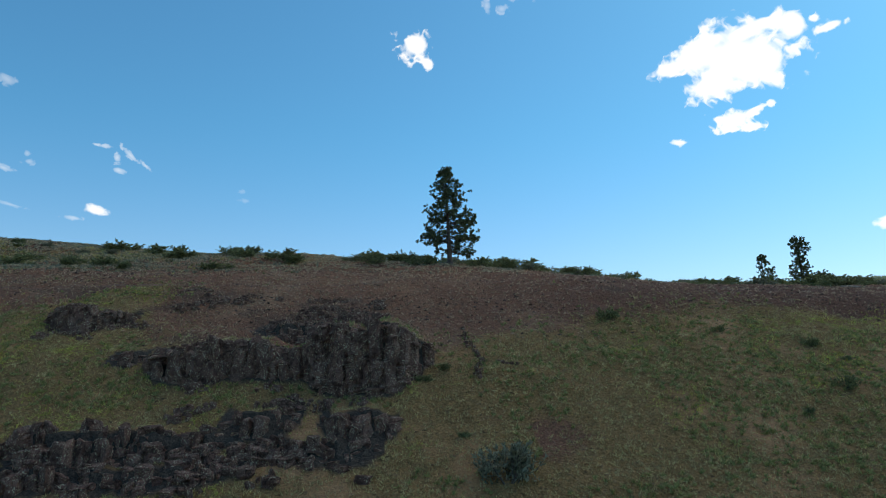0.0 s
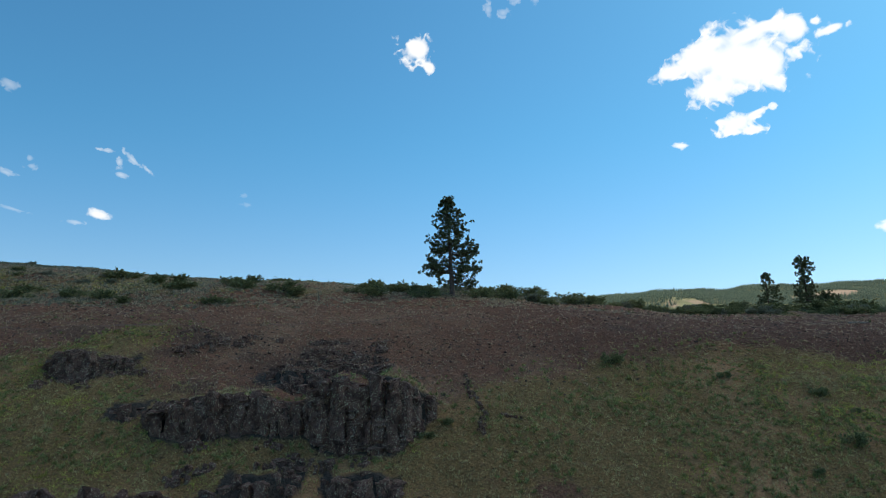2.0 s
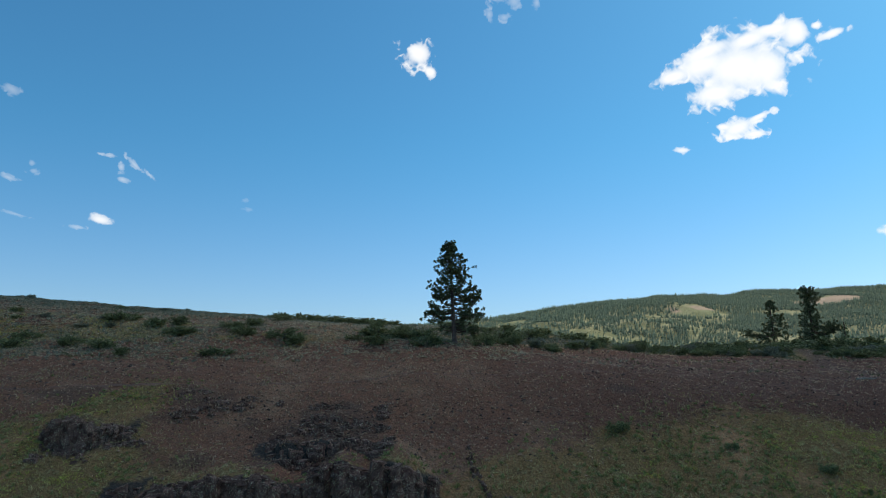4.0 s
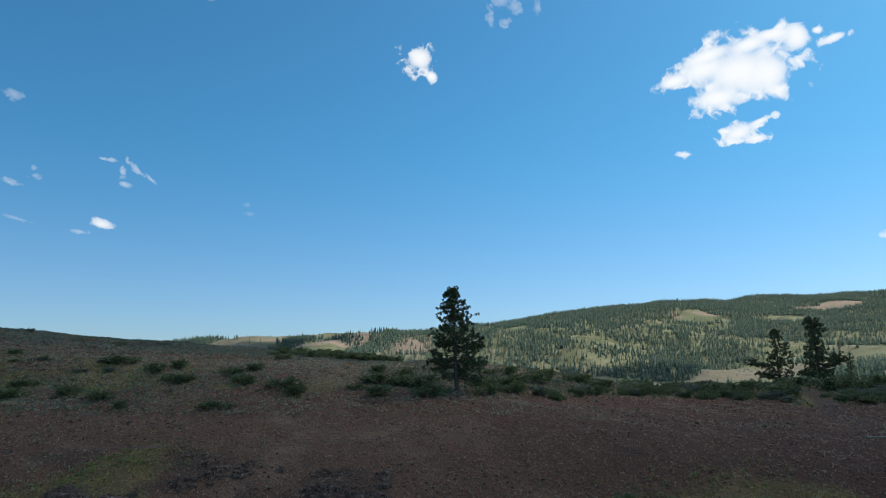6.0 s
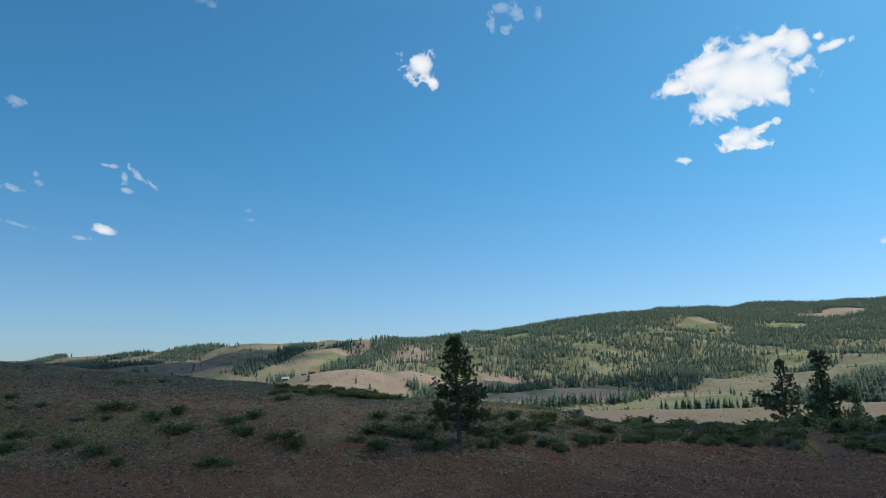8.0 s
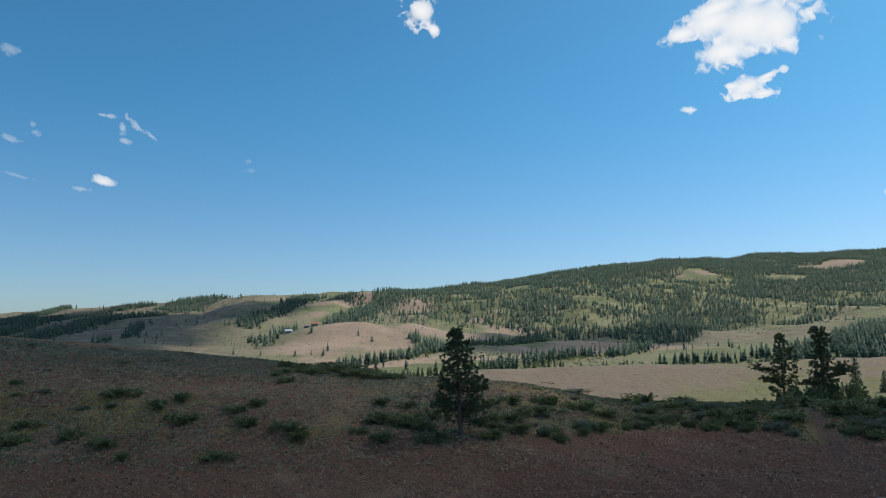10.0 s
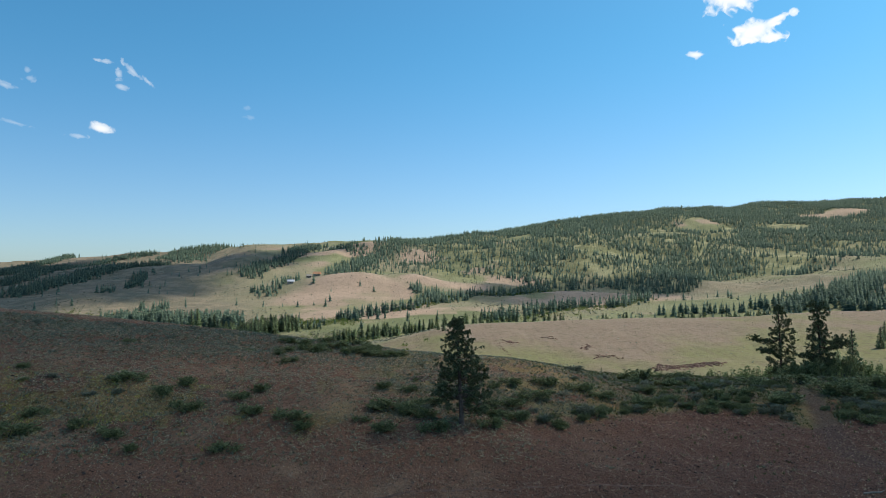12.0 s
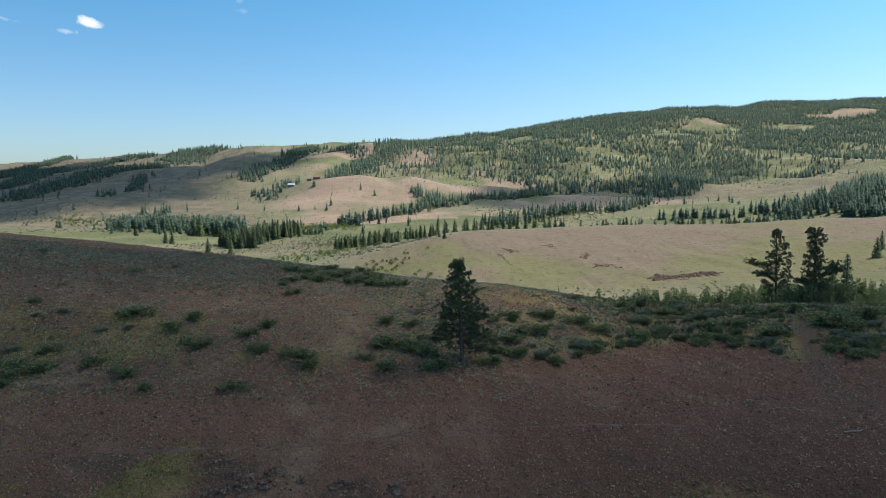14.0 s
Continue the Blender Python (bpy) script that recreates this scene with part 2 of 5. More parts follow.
def near_wall(x, y):
    """1 on the bare rock of a ledge."""
    rock = 0.0 * x
    for _, xs, ys, _ in WALLS:
        front = wall_front(x, xs, ys)
        rock = np.maximum(rock, (x > xs[0] - 0.2) * (x < xs[-1] + 0.2) * (1 - sstep(0.7, 1.3, np.abs(y - front - 0.4))))
    for cx, cy, rx, ry in SCREE:
        r = np.hypot((x - cx) / rx, (y - cy) / ry) + 0.55 * fbm(x / 2.4, y / 1.6, 3, 113)
        rock = np.maximum(rock, 0.42 * (1 - sstep(0.65, 1.05, r)))
    return rock


def near_height(x, y):
    """The hillside that faces the camera, and the sagebrush bench on top of it."""
    z = curve(y, [-60, -20, 0, 15, 25, 34, 41, 48, 55, 60, 65, 70, 78, 88, 98, 106, 118, 140], [-42, -30, -21, -13.5, -8.5, -4.1, -0.5, 2.7, 6.2, 8.1, 9.6, 10.8, 12.0, 13.1, 13.9, 14.2, 13.8, 10])
    right = 1.3 * sstep(3, 30, x) * sstep(52, 73, y)
    left = np.clip(-x / 42, 0, 2.2) * sstep(67, 82, y)
    right = right - 0.21 * sstep(10, 24, x) * sstep(63, 76, y) * (1 - sstep(92, 106, y))
    z = z - 2.7 * right + left * (2.65 + 0.030 * np.clip(y - 80, 0, 45))
    z = z - 0.75 * np.exp(-((y - 81.5) / 7) ** 2) * sstep(-17, -30, x) - 0.80 * np.exp(-((y - 71.5) / 6) ** 2) * np.exp(-((x - 8.5) / 7) ** 2) - 0.30 * np.exp(-((y - 77) / 6) ** 2 - ((x + 5) / 7) ** 2)
    # the ground is held up behind each basalt ledge
    for _, xs, ys, tops in WALLS:
        on = sstep(xs[0] - 0.3, xs[0] + 0.5, x) * (1 - sstep(xs[-1] - 0.5, xs[-1] + 0.3, x))
        front, top = wall_front(x, xs, ys), wall_top(x, xs, tops)
        ledge = top - 0.50 + 0.10 * (y - front)
        z = np.where((on > 0) & (y > front + 0.45) & (y < front + 8), np.maximum(z, z * (1 - on) + ledge * on), z)
    z = z + 0.35 * fbm(x / 14, y / 9, 3, 3) * sstep(24, 34, y) + (0.12 * fbm(x / 2.2, y / 2.2, 3, 7) + 0.05 * fbm(x / 0.6, y / 0.6, 2, 8)) * sstep(130, 110, y)
    return z


def behind_height(x, y):
    """The valley that the drone rises from."""
    d = np.hypot(x, y)
    return -42 - 18 * sstep(60, 220, d) + 150 * sstep(700, 2200, d) + 6 * fbm(x / 160, y / 160, 3, 51)


def height(x, y):
    x, y = np.asarray(x, float), np.asarray(y, float)
    reach = np.maximum(y, np.abs(x) / 0.95)
    crest = curve(np.clip(x / np.maximum(reach, 1e-3), -0.75, 0.75), BEARING, LINES[0][1])
    w = sstep(0.97, 1.22, reach / crest)
    z = near_height(x, y) * (1 - w) + far_height(x, y) * w
    back = sstep(10, -50, y) * sstep(0.5, 1.2, np.abs(x) / 80 + np.clip(-y, 0, 400) / 40)
    side = sstep(1.1, 2.2, np.abs(x) / np.maximum(y, 1.0)) * sstep(90, 160, np.abs(x))
    k = np.maximum(back, side)
    return z * (1 - k) + behind_height(x, y) * k


def ground_at(x, y):
    return float(height(np.array([x]), np.array([y]))[0])


# bare pinkish domes and slopes: place, half sizes
ROSY = [(-118, 780, 92, 135), (-200, 1270, 60, 190), (-350, 1230, 90, 200), (165, 800, 120, 62), (80, 985, 55, 40), (118, 1364, 50, 80), (25, 1080, 50, 60), (-40, 640, 90, 60),
        (0, 1650, 120, 160), (-34, 1186, 60, 50), (-5, 906, 75, 36), (-480, 1000, 70, 110), (-850, 1560, 150, 140), (974, 1700, 90, 80), (582, 1576, 60, 90)]


def wood_edge(b):
    """How far out the woods of the mountain begin, by bearing."""
    return curve(b, [-0.09, -0.016, 0.051, 0.134, 0.209, 0.292, 0.367, 0.417, 0.483, 0.558, 0.64, 0.8], [1059, 1020, 990, 905, 945, 840, 905, 990, 985, 1020, 1150, 1250])


def brow(x):
    """Where the brushy bench begins above the bare slope."""
    return curve(x, [-40, -9, 5, 12, 18, 28, 34, 37, 40, 45, 60], [69.5, 70.5, 72.0, 74.2, 78.2, 83.5, 83.0, 81.3, 78.9, 79.2, 81])


def cover(x, y):
    """What grows: green grass, bare reddish soil, sagebrush bench, dry golden grass; each 0 to 1."""
    s = layer_of(x, y)
    n1, n2 = fbm(x / 11, y / 11, 4, 61), fbm(x / 3.1, y / 3.1, 3, 62)
    near = 1 - sstep(0.02, 0.12, s)
    edge = 51.5 - 8.0 * np.exp(-((x + 5) / 10.0) ** 2) + 0.055 * x + np.where(x < -14, -0.02 * (x + 14) * 1.0, 0) + 3.0 * n1 + 1.2 * n2
    slope_green = 1 - sstep(-6.0, 3.0, y - edge + 1.0 * n2)
    left_meadow = sstep(-19, -27, x + 3 * n1) * (1 - sstep(47, 56, y + 5 * n1 + 2.5 * n2))
    bench = sstep(-2.5, 1.5, y + 2.2 * n1 + 0.8 * n2 - brow(x)) * (1 - sstep(-14, -32, x + 5 * n1) * sstep(76, 84, y))
    green = np.clip(np.maximum(slope_green, left_meadow) + (0.35 + 0.5 * sstep(-12, -2, x)) * bench * sstep(-0.5, 0.6, n1 + 0.7 * n2), 0, 1) * near
    bare = np.clip(1 - green, 0, 1) * near
    bench = bench * near * sstep(-16, -6, x + 3 * n2) * (1 - 0.85 * np.exp(-((x - 8) / 11) ** 2 - ((y - 93) / 8) ** 2))
    green = np.clip(green + 0.8 * near * np.exp(-((x + 34) / 24) ** 2 - ((y - 72) / 11) ** 2) * sstep(-0.5, 0.5, n1 + n2) - 0.75 * np.exp(-((x - 5) / 4.0) ** 2 - ((y - 35.5) / 3.2) ** 2) * sstep(-0.4, 0.4, n2 + 0.3), 0, 1)
    # far country
    f1, f2 = fbm(x / 90, y / 90, 4, 63), fbm(x / 300, y / 300, 3, 64)
    far = 1 - near
    fgreen = far * np.clip(0.35 + 0.9 * f1 + 0.75 * (np.abs(s - 3.0) < 0.6) + 0.35 * (s > 5.3) * (x > 0), 0, 1)
    b = x / np.maximum(y, 1.0)
    golden = far * sstep(1.05, 1.3, s) * (1 - sstep(2.0, 2.06, s)) * sstep(-0.2, -0.08, b + 0.03 * f1)
    rosy = 0.0 * x
    for cx, cy, rx, ry in ROSY:
        rosy = np.maximum(rosy, 1 - sstep(0.75, 1.15, np.hypot((x - cx) / rx, (y - cy) / ry) + 0.22 * f1))
    rosy = far * rosy
    # sage cover; left slopes and one hillock also darkened for cloud shade
    sage_shade = far * np.maximum(sstep(-0.22, -0.36, b + 0.05 * f2) * sstep(3.2, 4.0, s), np.maximum(0.9 * np.exp(-((x + 100) / 45) ** 2 - ((y - 485) / 40) ** 2), 0.8 * np.exp(-((x - 430) / 190) ** 2 - ((y - 850) / 90) ** 2)))
    woodland = far * sstep(-40, 60, y - wood_edge(b) + 40 * f1) * sstep(-0.10, 0.0, b) * (1 - 0.85 * rosy)
    return green + fgreen, bare, bench, golden, rosy, woodland, sage_shade, s


# one sheet: rings of growing distance, columns of bearing, fine in front
rings = [0.0, 0.5, 1.0, 1.7, 2.4, 3.0]
while rings[-1] < 4950:
    d = rings[-1]
    rings.append(d + (max(0.010 * d, 0.22) if 24 < d < 130 else 0.016 * d if 130 <= d < 2500 else max(0.03 * d, 0.6)))
rings = np.array(rings)
front = np.radians(np.arange(-44, 44.01, 0.2))
back_cols = np.radians(np.arange(44 + 4, 316, 4.0))
theta = np.concatenate([front, back_cols])
D, TH = np.meshgrid(rings, theta, indexing="ij")
GX, GY = D * np.sin(TH), D * np.cos(TH)
GZ = height(GX, GY)
nr, nc = D.shape
verts = np.stack([GX, GY, GZ], -1).reshape(-1, 3)
i, j = np.meshgrid(np.arange(nr - 1), np.arange(nc), indexing="ij")
j2 = (j + 1) % nc
quads = np.stack([i * nc + j, i * nc + j2, (i + 1) * nc + j2, (i + 1) * nc + j], -1).reshape(-1, 4)[:, ::-1]


def mesh_from(name, v, f, smooth=False):
    """A mesh from arrays of vertices and of equal-sided faces."""
    v, f = np.asarray(v, np.float32), np.asarray(f, np.int32)
    me = bpy.data.meshes.new(name)
    me.vertices.add(len(v))
    me.vertices.foreach_set("co", v.ravel())
    n = f.shape[1]
    me.loops.add(f.size)
    me.loops.foreach_set("vertex_index", f.ravel())
    me.polygons.add(len(f))
    me.polygons.foreach_set("loop_start", np.arange(0, f.size, n, dtype=np.int32))
    me.update(calc_edges=True)
    me.polygons.foreach_set("use_smooth", np.full(len(f), smooth))
    me.validate()
    return me


def ground_material():
    m = Mat("hillside_ground", 0.95, 0.1)
    p = m.place()
    cov = m.attr("cover").outputs["Color"]
    sep = m.node("ShaderNodeSeparateColor", Color=cov)
    green, bare, bench = sep.outputs[0], sep.outputs[1], sep.outputs[2]
    trail = m.attr("trail").outputs["Fac"]
    big, mid, fine = m.noise(p, 0.11, 4.0), m.noise(p, 1.3, 5.0), m.noise(p, 9.0, 4.0, 0.7)
    hill = m.noise(p, 0.013, 6.0, 0.62)
    soil = m.mix(m.ramp(fine, 0.35, 0.68), (0.132, 0.066, 0.041), (0.337, 0.167, 0.097))
    soil = m.mix(m.math("MULTIPLY", m.ramp(mid, 0.45, 0.75), 0.5), soil, (0.192, 0.124, 0.083))
    soil = m.mix(m.math("MULTIPLY", m.ramp(big, 0.50, 0.70), 0.7), soil, (0.353, 0.218, 0.128))
    soil = m.mix(m.ramp(m.noise(p, 26.0, 3.0), 0.60, 0.70), soil, (0.070, 0.047, 0.036))
    grass = m.mix(m.ramp(fine, 0.3, 0.68), (0.109, 0.075, 0.031), (0.333, 0.212, 0.090))
    grass = m.mix(m.math("MULTIPLY", m.ramp(big, 0.5, 0.7), 0.7), grass, (0.507, 0.281, 0.147))
    spots = m.ramp(m.noise(p, 0.35, 3.0, 0.7), 0.58, 0.70)
    soil = m.mix(m.math("MULTIPLY", m.attr("red_soil").outputs["Fac"], 1.0), soil, m.mix(m.ramp(fine, 0.35, 0.68), (0.079, 0.041, 0.029), (0.200, 0.104, 0.068)))
    straw = m.mix(m.ramp(hill, 0.38, 0.62), (0.310, 0.264, 0.162), (0.249, 0.233, 0.136))
    rose = m.mix(m.ramp(hill, 0.35, 0.65), (0.47, 0.335, 0.235), (0.38, 0.28, 0.195))
    straw = m.mix(m.attr("rosy").outputs["Fac"], straw, rose)
    fargreen = m.mix(m.ramp(hill, 0.4, 0.6), (0.170, 0.188, 0.086), (0.246, 0.249, 0.126))
    far = m.attr("far").outputs["Fac"]
    c = m.mix(m.ramp(m.math("ADD", green, m.math("MULTIPLY", m.math("SUBTRACT", mid, 0.5), 0.7)), 0.3, 0.62), soil, grass)
    fc = m.mix(m.ramp(m.math("ADD", green, m.math("MULTIPLY", m.math("SUBTRACT", hill, 0.5), 0.9)), 0.35, 0.85), straw, fargreen)
    streaks = m.noise(m.node("ShaderNodeMapping", Vector=p, Scale=(0.30, 0.035, 0.035)).outputs[0], 1.0, 5.0, 0.65)
    damp = m.math("ADD", m.attr("meadow").outputs["Fac"], m.math("MULTIPLY", m.math("SUBTRACT", m.noise(p, 0.03, 5.0, 0.6), 0.5), 1.8))
    gold = m.mix(m.ramp(damp, 0.35, 1.2), (0.263, 0.196, 0.136), (0.221, 0.209, 0.092))
    gold = m.mix(m.math("MULTIPLY", m.ramp(streaks, 0.52, 0.72), 0.5), gold, (0.183, 0.125, 0.094))
    gold = m.mix(m.math("MULTIPLY", m.ramp(m.noise(p, 0.35, 5.0, 0.7), 0.50, 0.66), 0.35), gold, (0.123, 0.103, 0.051))
    fc = m.mix(m.attr("golden").outputs["Fac"], fc, gold)
    # sage colour with some cloud shade painted into it
    fc = m.mix(m.math("MULTIPLY", m.attr("sage_shade").outputs["Fac"], 0.88), fc, m.mix(m.ramp(m.noise(p, 0.05, 5.0), 0.4, 0.62), (0.179, 0.158, 0.108), (0.284, 0.224, 0.149)))
    floor_green = m.mix(m.ramp(m.noise(p, 0.02, 4.0), 0.42, 0.62), (0.17, 0.175, 0.080), (0.34, 0.325, 0.165))
    fc = m.mix(m.math("MULTIPLY", m.attr("woodland").outputs["Fac"], 0.85), fc, floor_green)
    fc = m.mix(m.math("MULTIPLY", spots, 0.45), fc, (0.10, 0.105, 0.055))
    speck = m.ramp(m.noise(p, 0.16, 5.0, 0.75), 0.50, 0.68)
    fc = m.mix(m.math("MULTIPLY", speck, 0.40), fc, (0.13, 0.12, 0.07))
    fc = m.mix(m.math("MULTIPLY", m.ramp(m.noise(p, 0.9, 4.0, 0.7), 0.52, 0.70), 0.30), fc, (0.38, 0.32, 0.20))
    c = m.mix(m.math("MULTIPLY", m.math("MULTIPLY", bench, 0.85), m.ramp(m.noise(p, 0.22, 4.0, 0.65), 0.36, 0.56)), c, m.mix(m.ramp(fine, 0.3, 0.7), (0.088, 0.090, 0.042), (0.210, 0.204, 0.095)))
    hummock = m.noise(p, 3.2, 3.0, 0.6)
    c = m.mix(m.math("MULTIPLY", m.ramp(hummock, 0.55, 0.72), 0.35), c, (0.195, 0.146, 0.107))
    c = m.mix(far, c, fc)
    c = m.mix(m.attr("rocky").outputs["Fac"], c, m.mix(m.ramp(fine, 0.3, 0.7), (0.029, 0.025, 0.022), (0.098, 0.086, 0.068)))
    clods = m.noise(p, 2.1, 4.0, 0.75)
    c = m.mix(m.math("MULTIPLY", m.ramp(clods, 0.60, 0.68), m.math("SUBTRACT", 0.75, m.math("MULTIPLY", far, 0.75))), c, (0.022, 0.017, 0.015))
    c = m.mix(m.math("MULTIPLY", trail, 0.9), c, m.mix(m.ramp(fine, 0.3, 0.7), (0.084, 0.050, 0.038), (0.140, 0.090, 0.067)))
    m.colour(c)
    m.bump(m.math("ADD", m.math("MULTIPLY", mid, 0.5), m.math("ADD", m.math("MULTIPLY", hummock, 0.45), m.math("MULTIPLY", fine, 0.22))), 1.0, 0.5)
    return m.m


ground_me = mesh_from("ground", verts, quads, True)
gx, gy = GX.ravel(), GY.ravel()
cg, cb, cs, cgold, crose, cwood, csage_shade, clay = cover(gx, gy)
col = ground_me.attributes.new("cover", "FLOAT_COLOR", "POINT")
col.data.foreach_set("color", np.stack([cg, cb, cs, np.ones_like(cg)], -1).astype(np.float32).ravel())
ground_me.attributes.new("far", "FLOAT", "POINT").data.foreach_set("value", sstep(0.02, 0.12, clay).astype(np.float32))
track_x = curve(gy, [60.0, 66.0, 74.6, 81.7, 94.6], [44.5, 41.8, 41.8, 43.5, 49.7])
trail = 0.9 * np.exp(-((gx - track_x + 0.8 * np.sin(gy / 3.5)) / (1.5 + 0.012 * (90 - np.clip(gy, 60, 90)))) ** 4) * sstep(62, 70, gy) * (1 - sstep(88, 96, gy))
ground_me.attributes.new("trail", "FLOAT", "POINT").data.foreach_set("value", trail.astype(np.float32))
ground_me.attributes.new("golden", "FLOAT", "POINT").data.foreach_set("value", cgold.astype(np.float32))
ground_me.attributes.new("rosy", "FLOAT", "POINT").data.foreach_set("value", crose.astype(np.float32))
ground_me.attributes.new("rocky", "FLOAT", "POINT").data.foreach_set("value", near_wall(gx, gy).astype(np.float32))
meadow = np.clip(1.0 - 1.0 * sstep(1.15, 1.75, clay + 0.25 * fbm(gx / 40, gy / 60, 3, 66)) + 0.85 * np.exp(-((gx + 25) / 38) ** 2) * (gy > 300) + 0.7 * np.exp(-((gx - 200) / 60) ** 2), 0, 1)
red = sstep(-6, 24, gx + 4 * fbm(gx / 9, gy / 9, 3, 67)) * 0.9
ground_me.attributes.new("red_soil", "FLOAT", "POINT").data.foreach_set("value", red.astype(np.float32))
ground_me.attributes.new("meadow", "FLOAT", "POINT").data.foreach_set("value", meadow.astype(np.float32))
ground_me.attributes.new("sage_shade", "FLOAT", "POINT").data.foreach_set("value", csage_shade.astype(np.float32))
ground_me.attributes.new("woodland", "FLOAT", "POINT").data.foreach_set("value", cwood.astype(np.float32))
ground_me.materials.append(ground_material())
ground = tagged(new("ground", ground_me), "hillside of reddish soil and grass with golden hills beyond", "ground", kind="structure")


# ---- materials of the things ----

def basalt_material():
    m = Mat("basalt", 1.0, 0.04)
    p, r = m.place(), m.random()
    n1, n2, n3 = m.noise(p, 1.7, 5.0), m.noise(p, 11.0, 5.0, 0.7), m.noise(p, 5.0, 3.0)
    c = m.mix(m.ramp(n1, 0.3, 0.7), (0.100, 0.059, 0.046), (0.302, 0.180, 0.138))
    c = m.mix(m.math("MULTIPLY", r, 0.6), c, (0.296, 0.182, 0.143))
    c = m.mix(m.ramp(n2, 0.58, 0.75), c, (0.022, 0.019, 0.017))
    lichen = m.math("MULTIPLY", m.ramp(m.noise(p, 12.0, 4.0, 0.7), 0.56, 0.60), m.ramp(n1, 0.38, 0.52))
    c = m.mix(m.math("MULTIPLY", lichen, 0.95), c, (0.64, 0.59, 0.40))
    joints = m.node("ShaderNodeTexVoronoi", Vector=m.node("ShaderNodeMapping", Vector=p, Scale=(1.0, 1.0, 0.55)).outputs[0], Scale=2.9)
    joints.feature = "DISTANCE_TO_EDGE"
    crack = m.ramp(m.math("ADD", joints.outputs["Distance"], m.math("MULTIPLY", m.math("SUBTRACT", n2, 0.5), 0.10)), 0.0, 0.035)
    c = m.mix(m.math("ADD", m.math("MULTIPLY", crack, 0.6), 0.4), (0.016, 0.013, 0.012), c)
    moss = m.math("MULTIPLY", m.ramp(n3, 0.64, 0.7), 0.3)
    c = m.mix(moss, c, (0.085, 0.085, 0.03))
    m.colour(c)
    m.bump(m.math("ADD", m.math("ADD", n2, m.math("MULTIPLY", n3, 0.8)), m.math("MULTIPLY", crack, 0.35)), 1.0, 0.22)
    return m.m


BASALT = basalt_material()
BARK = two_tone("pine_bark", (0.075, 0.056, 0.046), (0.19, 0.135, 0.105), 3.0, 0.95, 0.8, 0.05)
NEEDLE = leaf_mat("pine_needles", (0.059, 0.078, 0.045), (0.200, 0.230, 0.118), True, 0.2)
FIR = leaf_mat("fir_needles", (0.098, 0.147, 0.091), (0.231, 0.300, 0.153), False, 0.4)
YOUNG_FIR = leaf_mat("young_fir_needles", (0.078, 0.115, 0.048), (0.174, 0.219, 0.091), False, 0.45)
# bluer than the near firs: distance haze put into the needle colour
WOODS = leaf_mat("far_woods_needles", (0.077, 0.127, 0.101), (0.194, 0.267, 0.175), True, 0.4)
YOUNG_WOODS = leaf_mat("young_woods_needles", (0.054, 0.094, 0.044), (0.146, 0.210, 0.087), True, 0.45)
SHRUB = leaf_mat("shrub_leaves", (0.089, 0.120, 0.055), (0.330, 0.354, 0.164), True, 0.25)
SAGE = leaf_mat("sage_leaves", (0.114, 0.130, 0.089), (0.341, 0.366, 0.262), True, 0.45)
UNDERGROWTH = leaf_mat("undergrowth_leaves", (0.052, 0.068, 0.028), (0.169, 0.193, 0.077), True, 0.4)
GRASS = grass_mat("hill_grass_blades")
STRAW = leaf_mat("dry_bunchgrass", (0.149, 0.108, 0.073), (0.741, 0.547, 0.358), True, 0.5)
YOUNG_LEAF = leaf_mat("young_leaves", (0.10, 0.145, 0.042), (0.25, 0.31, 0.10), True, 0.5)
FRESH_LEAF = leaf_mat("fresh_green_leaves", (0.143, 0.180, 0.069), (0.418, 0.432, 0.172), True, 0.4)
CUSHION = leaf_mat("pale_cushion_leaves", (0.229, 0.189, 0.116), (0.658, 0.546, 0.354), True, 0.3)
TWIG = two_tone("grey_twigs", (0.05, 0.042, 0.038), (0.13, 0.115, 0.10), 6.0)
STONE = two_tone("loose_stone", (0.042, 0.030, 0.026), (0.129, 0.091, 0.071), 4.0, 0.9, 0.5, 0.03, "island", 0.4)


# ---- building helpers ----
def part(name, me, material, parent, label=""):
    """One mesh as a part of a thing."""
    if not me.materials:
        me.materials.append(material)
    ob = new(name, me)
    ob.parent = parent
    if label:
        ob["label"] = label
    return ob


class Soup:
    """Collects triangles and quads as arrays for one mesh."""

    def __init__(self):
        self.v, self.f, self.n = [], [], 0

    def add(self, v, f):
        v = np.asarray(v, float).reshape(-1, 3)
        self.v.append(v)
        for q in f:
            self.f.append([k + self.n for k in q])
        self.n += len(v)

    def mesh(self, name, smooth=False):
        me = bpy.data.meshes.new(name)
        me.from_pydata(np.concatenate(self.v).tolist(), [], self.f)
        me.polygons.foreach_set("use_smooth", np.full(len(me.polygons), smooth))
        me.update()
        return me


def tube(soup, pts, radii, sides=6):
    """A tapering limb along points."""
    pts = [Vector(p) for p in pts]
    rows, faces = [], []
    for k, p in enumerate(pts):
        way = (pts[min(k + 1, len(pts) - 1)] - pts[max(k - 1, 0)]).normalized()
        side = way.cross(Vector((0.3, 0.9, 0.2))).normalized()
        up = way.cross(side)
        for n in range(sides):
            a = 2 * math.pi * n / sides
            rows.append(p + (side * math.cos(a) + up * math.sin(a)) * radii[k])
    for k in range(len(pts) - 1):
        for n in range(sides):
            m = (n + 1) % sides
            faces.append([k * sides + n, k * sides + m, (k + 1) * sides + m, (k + 1) * sides + n])
    soup.add(rows, faces)


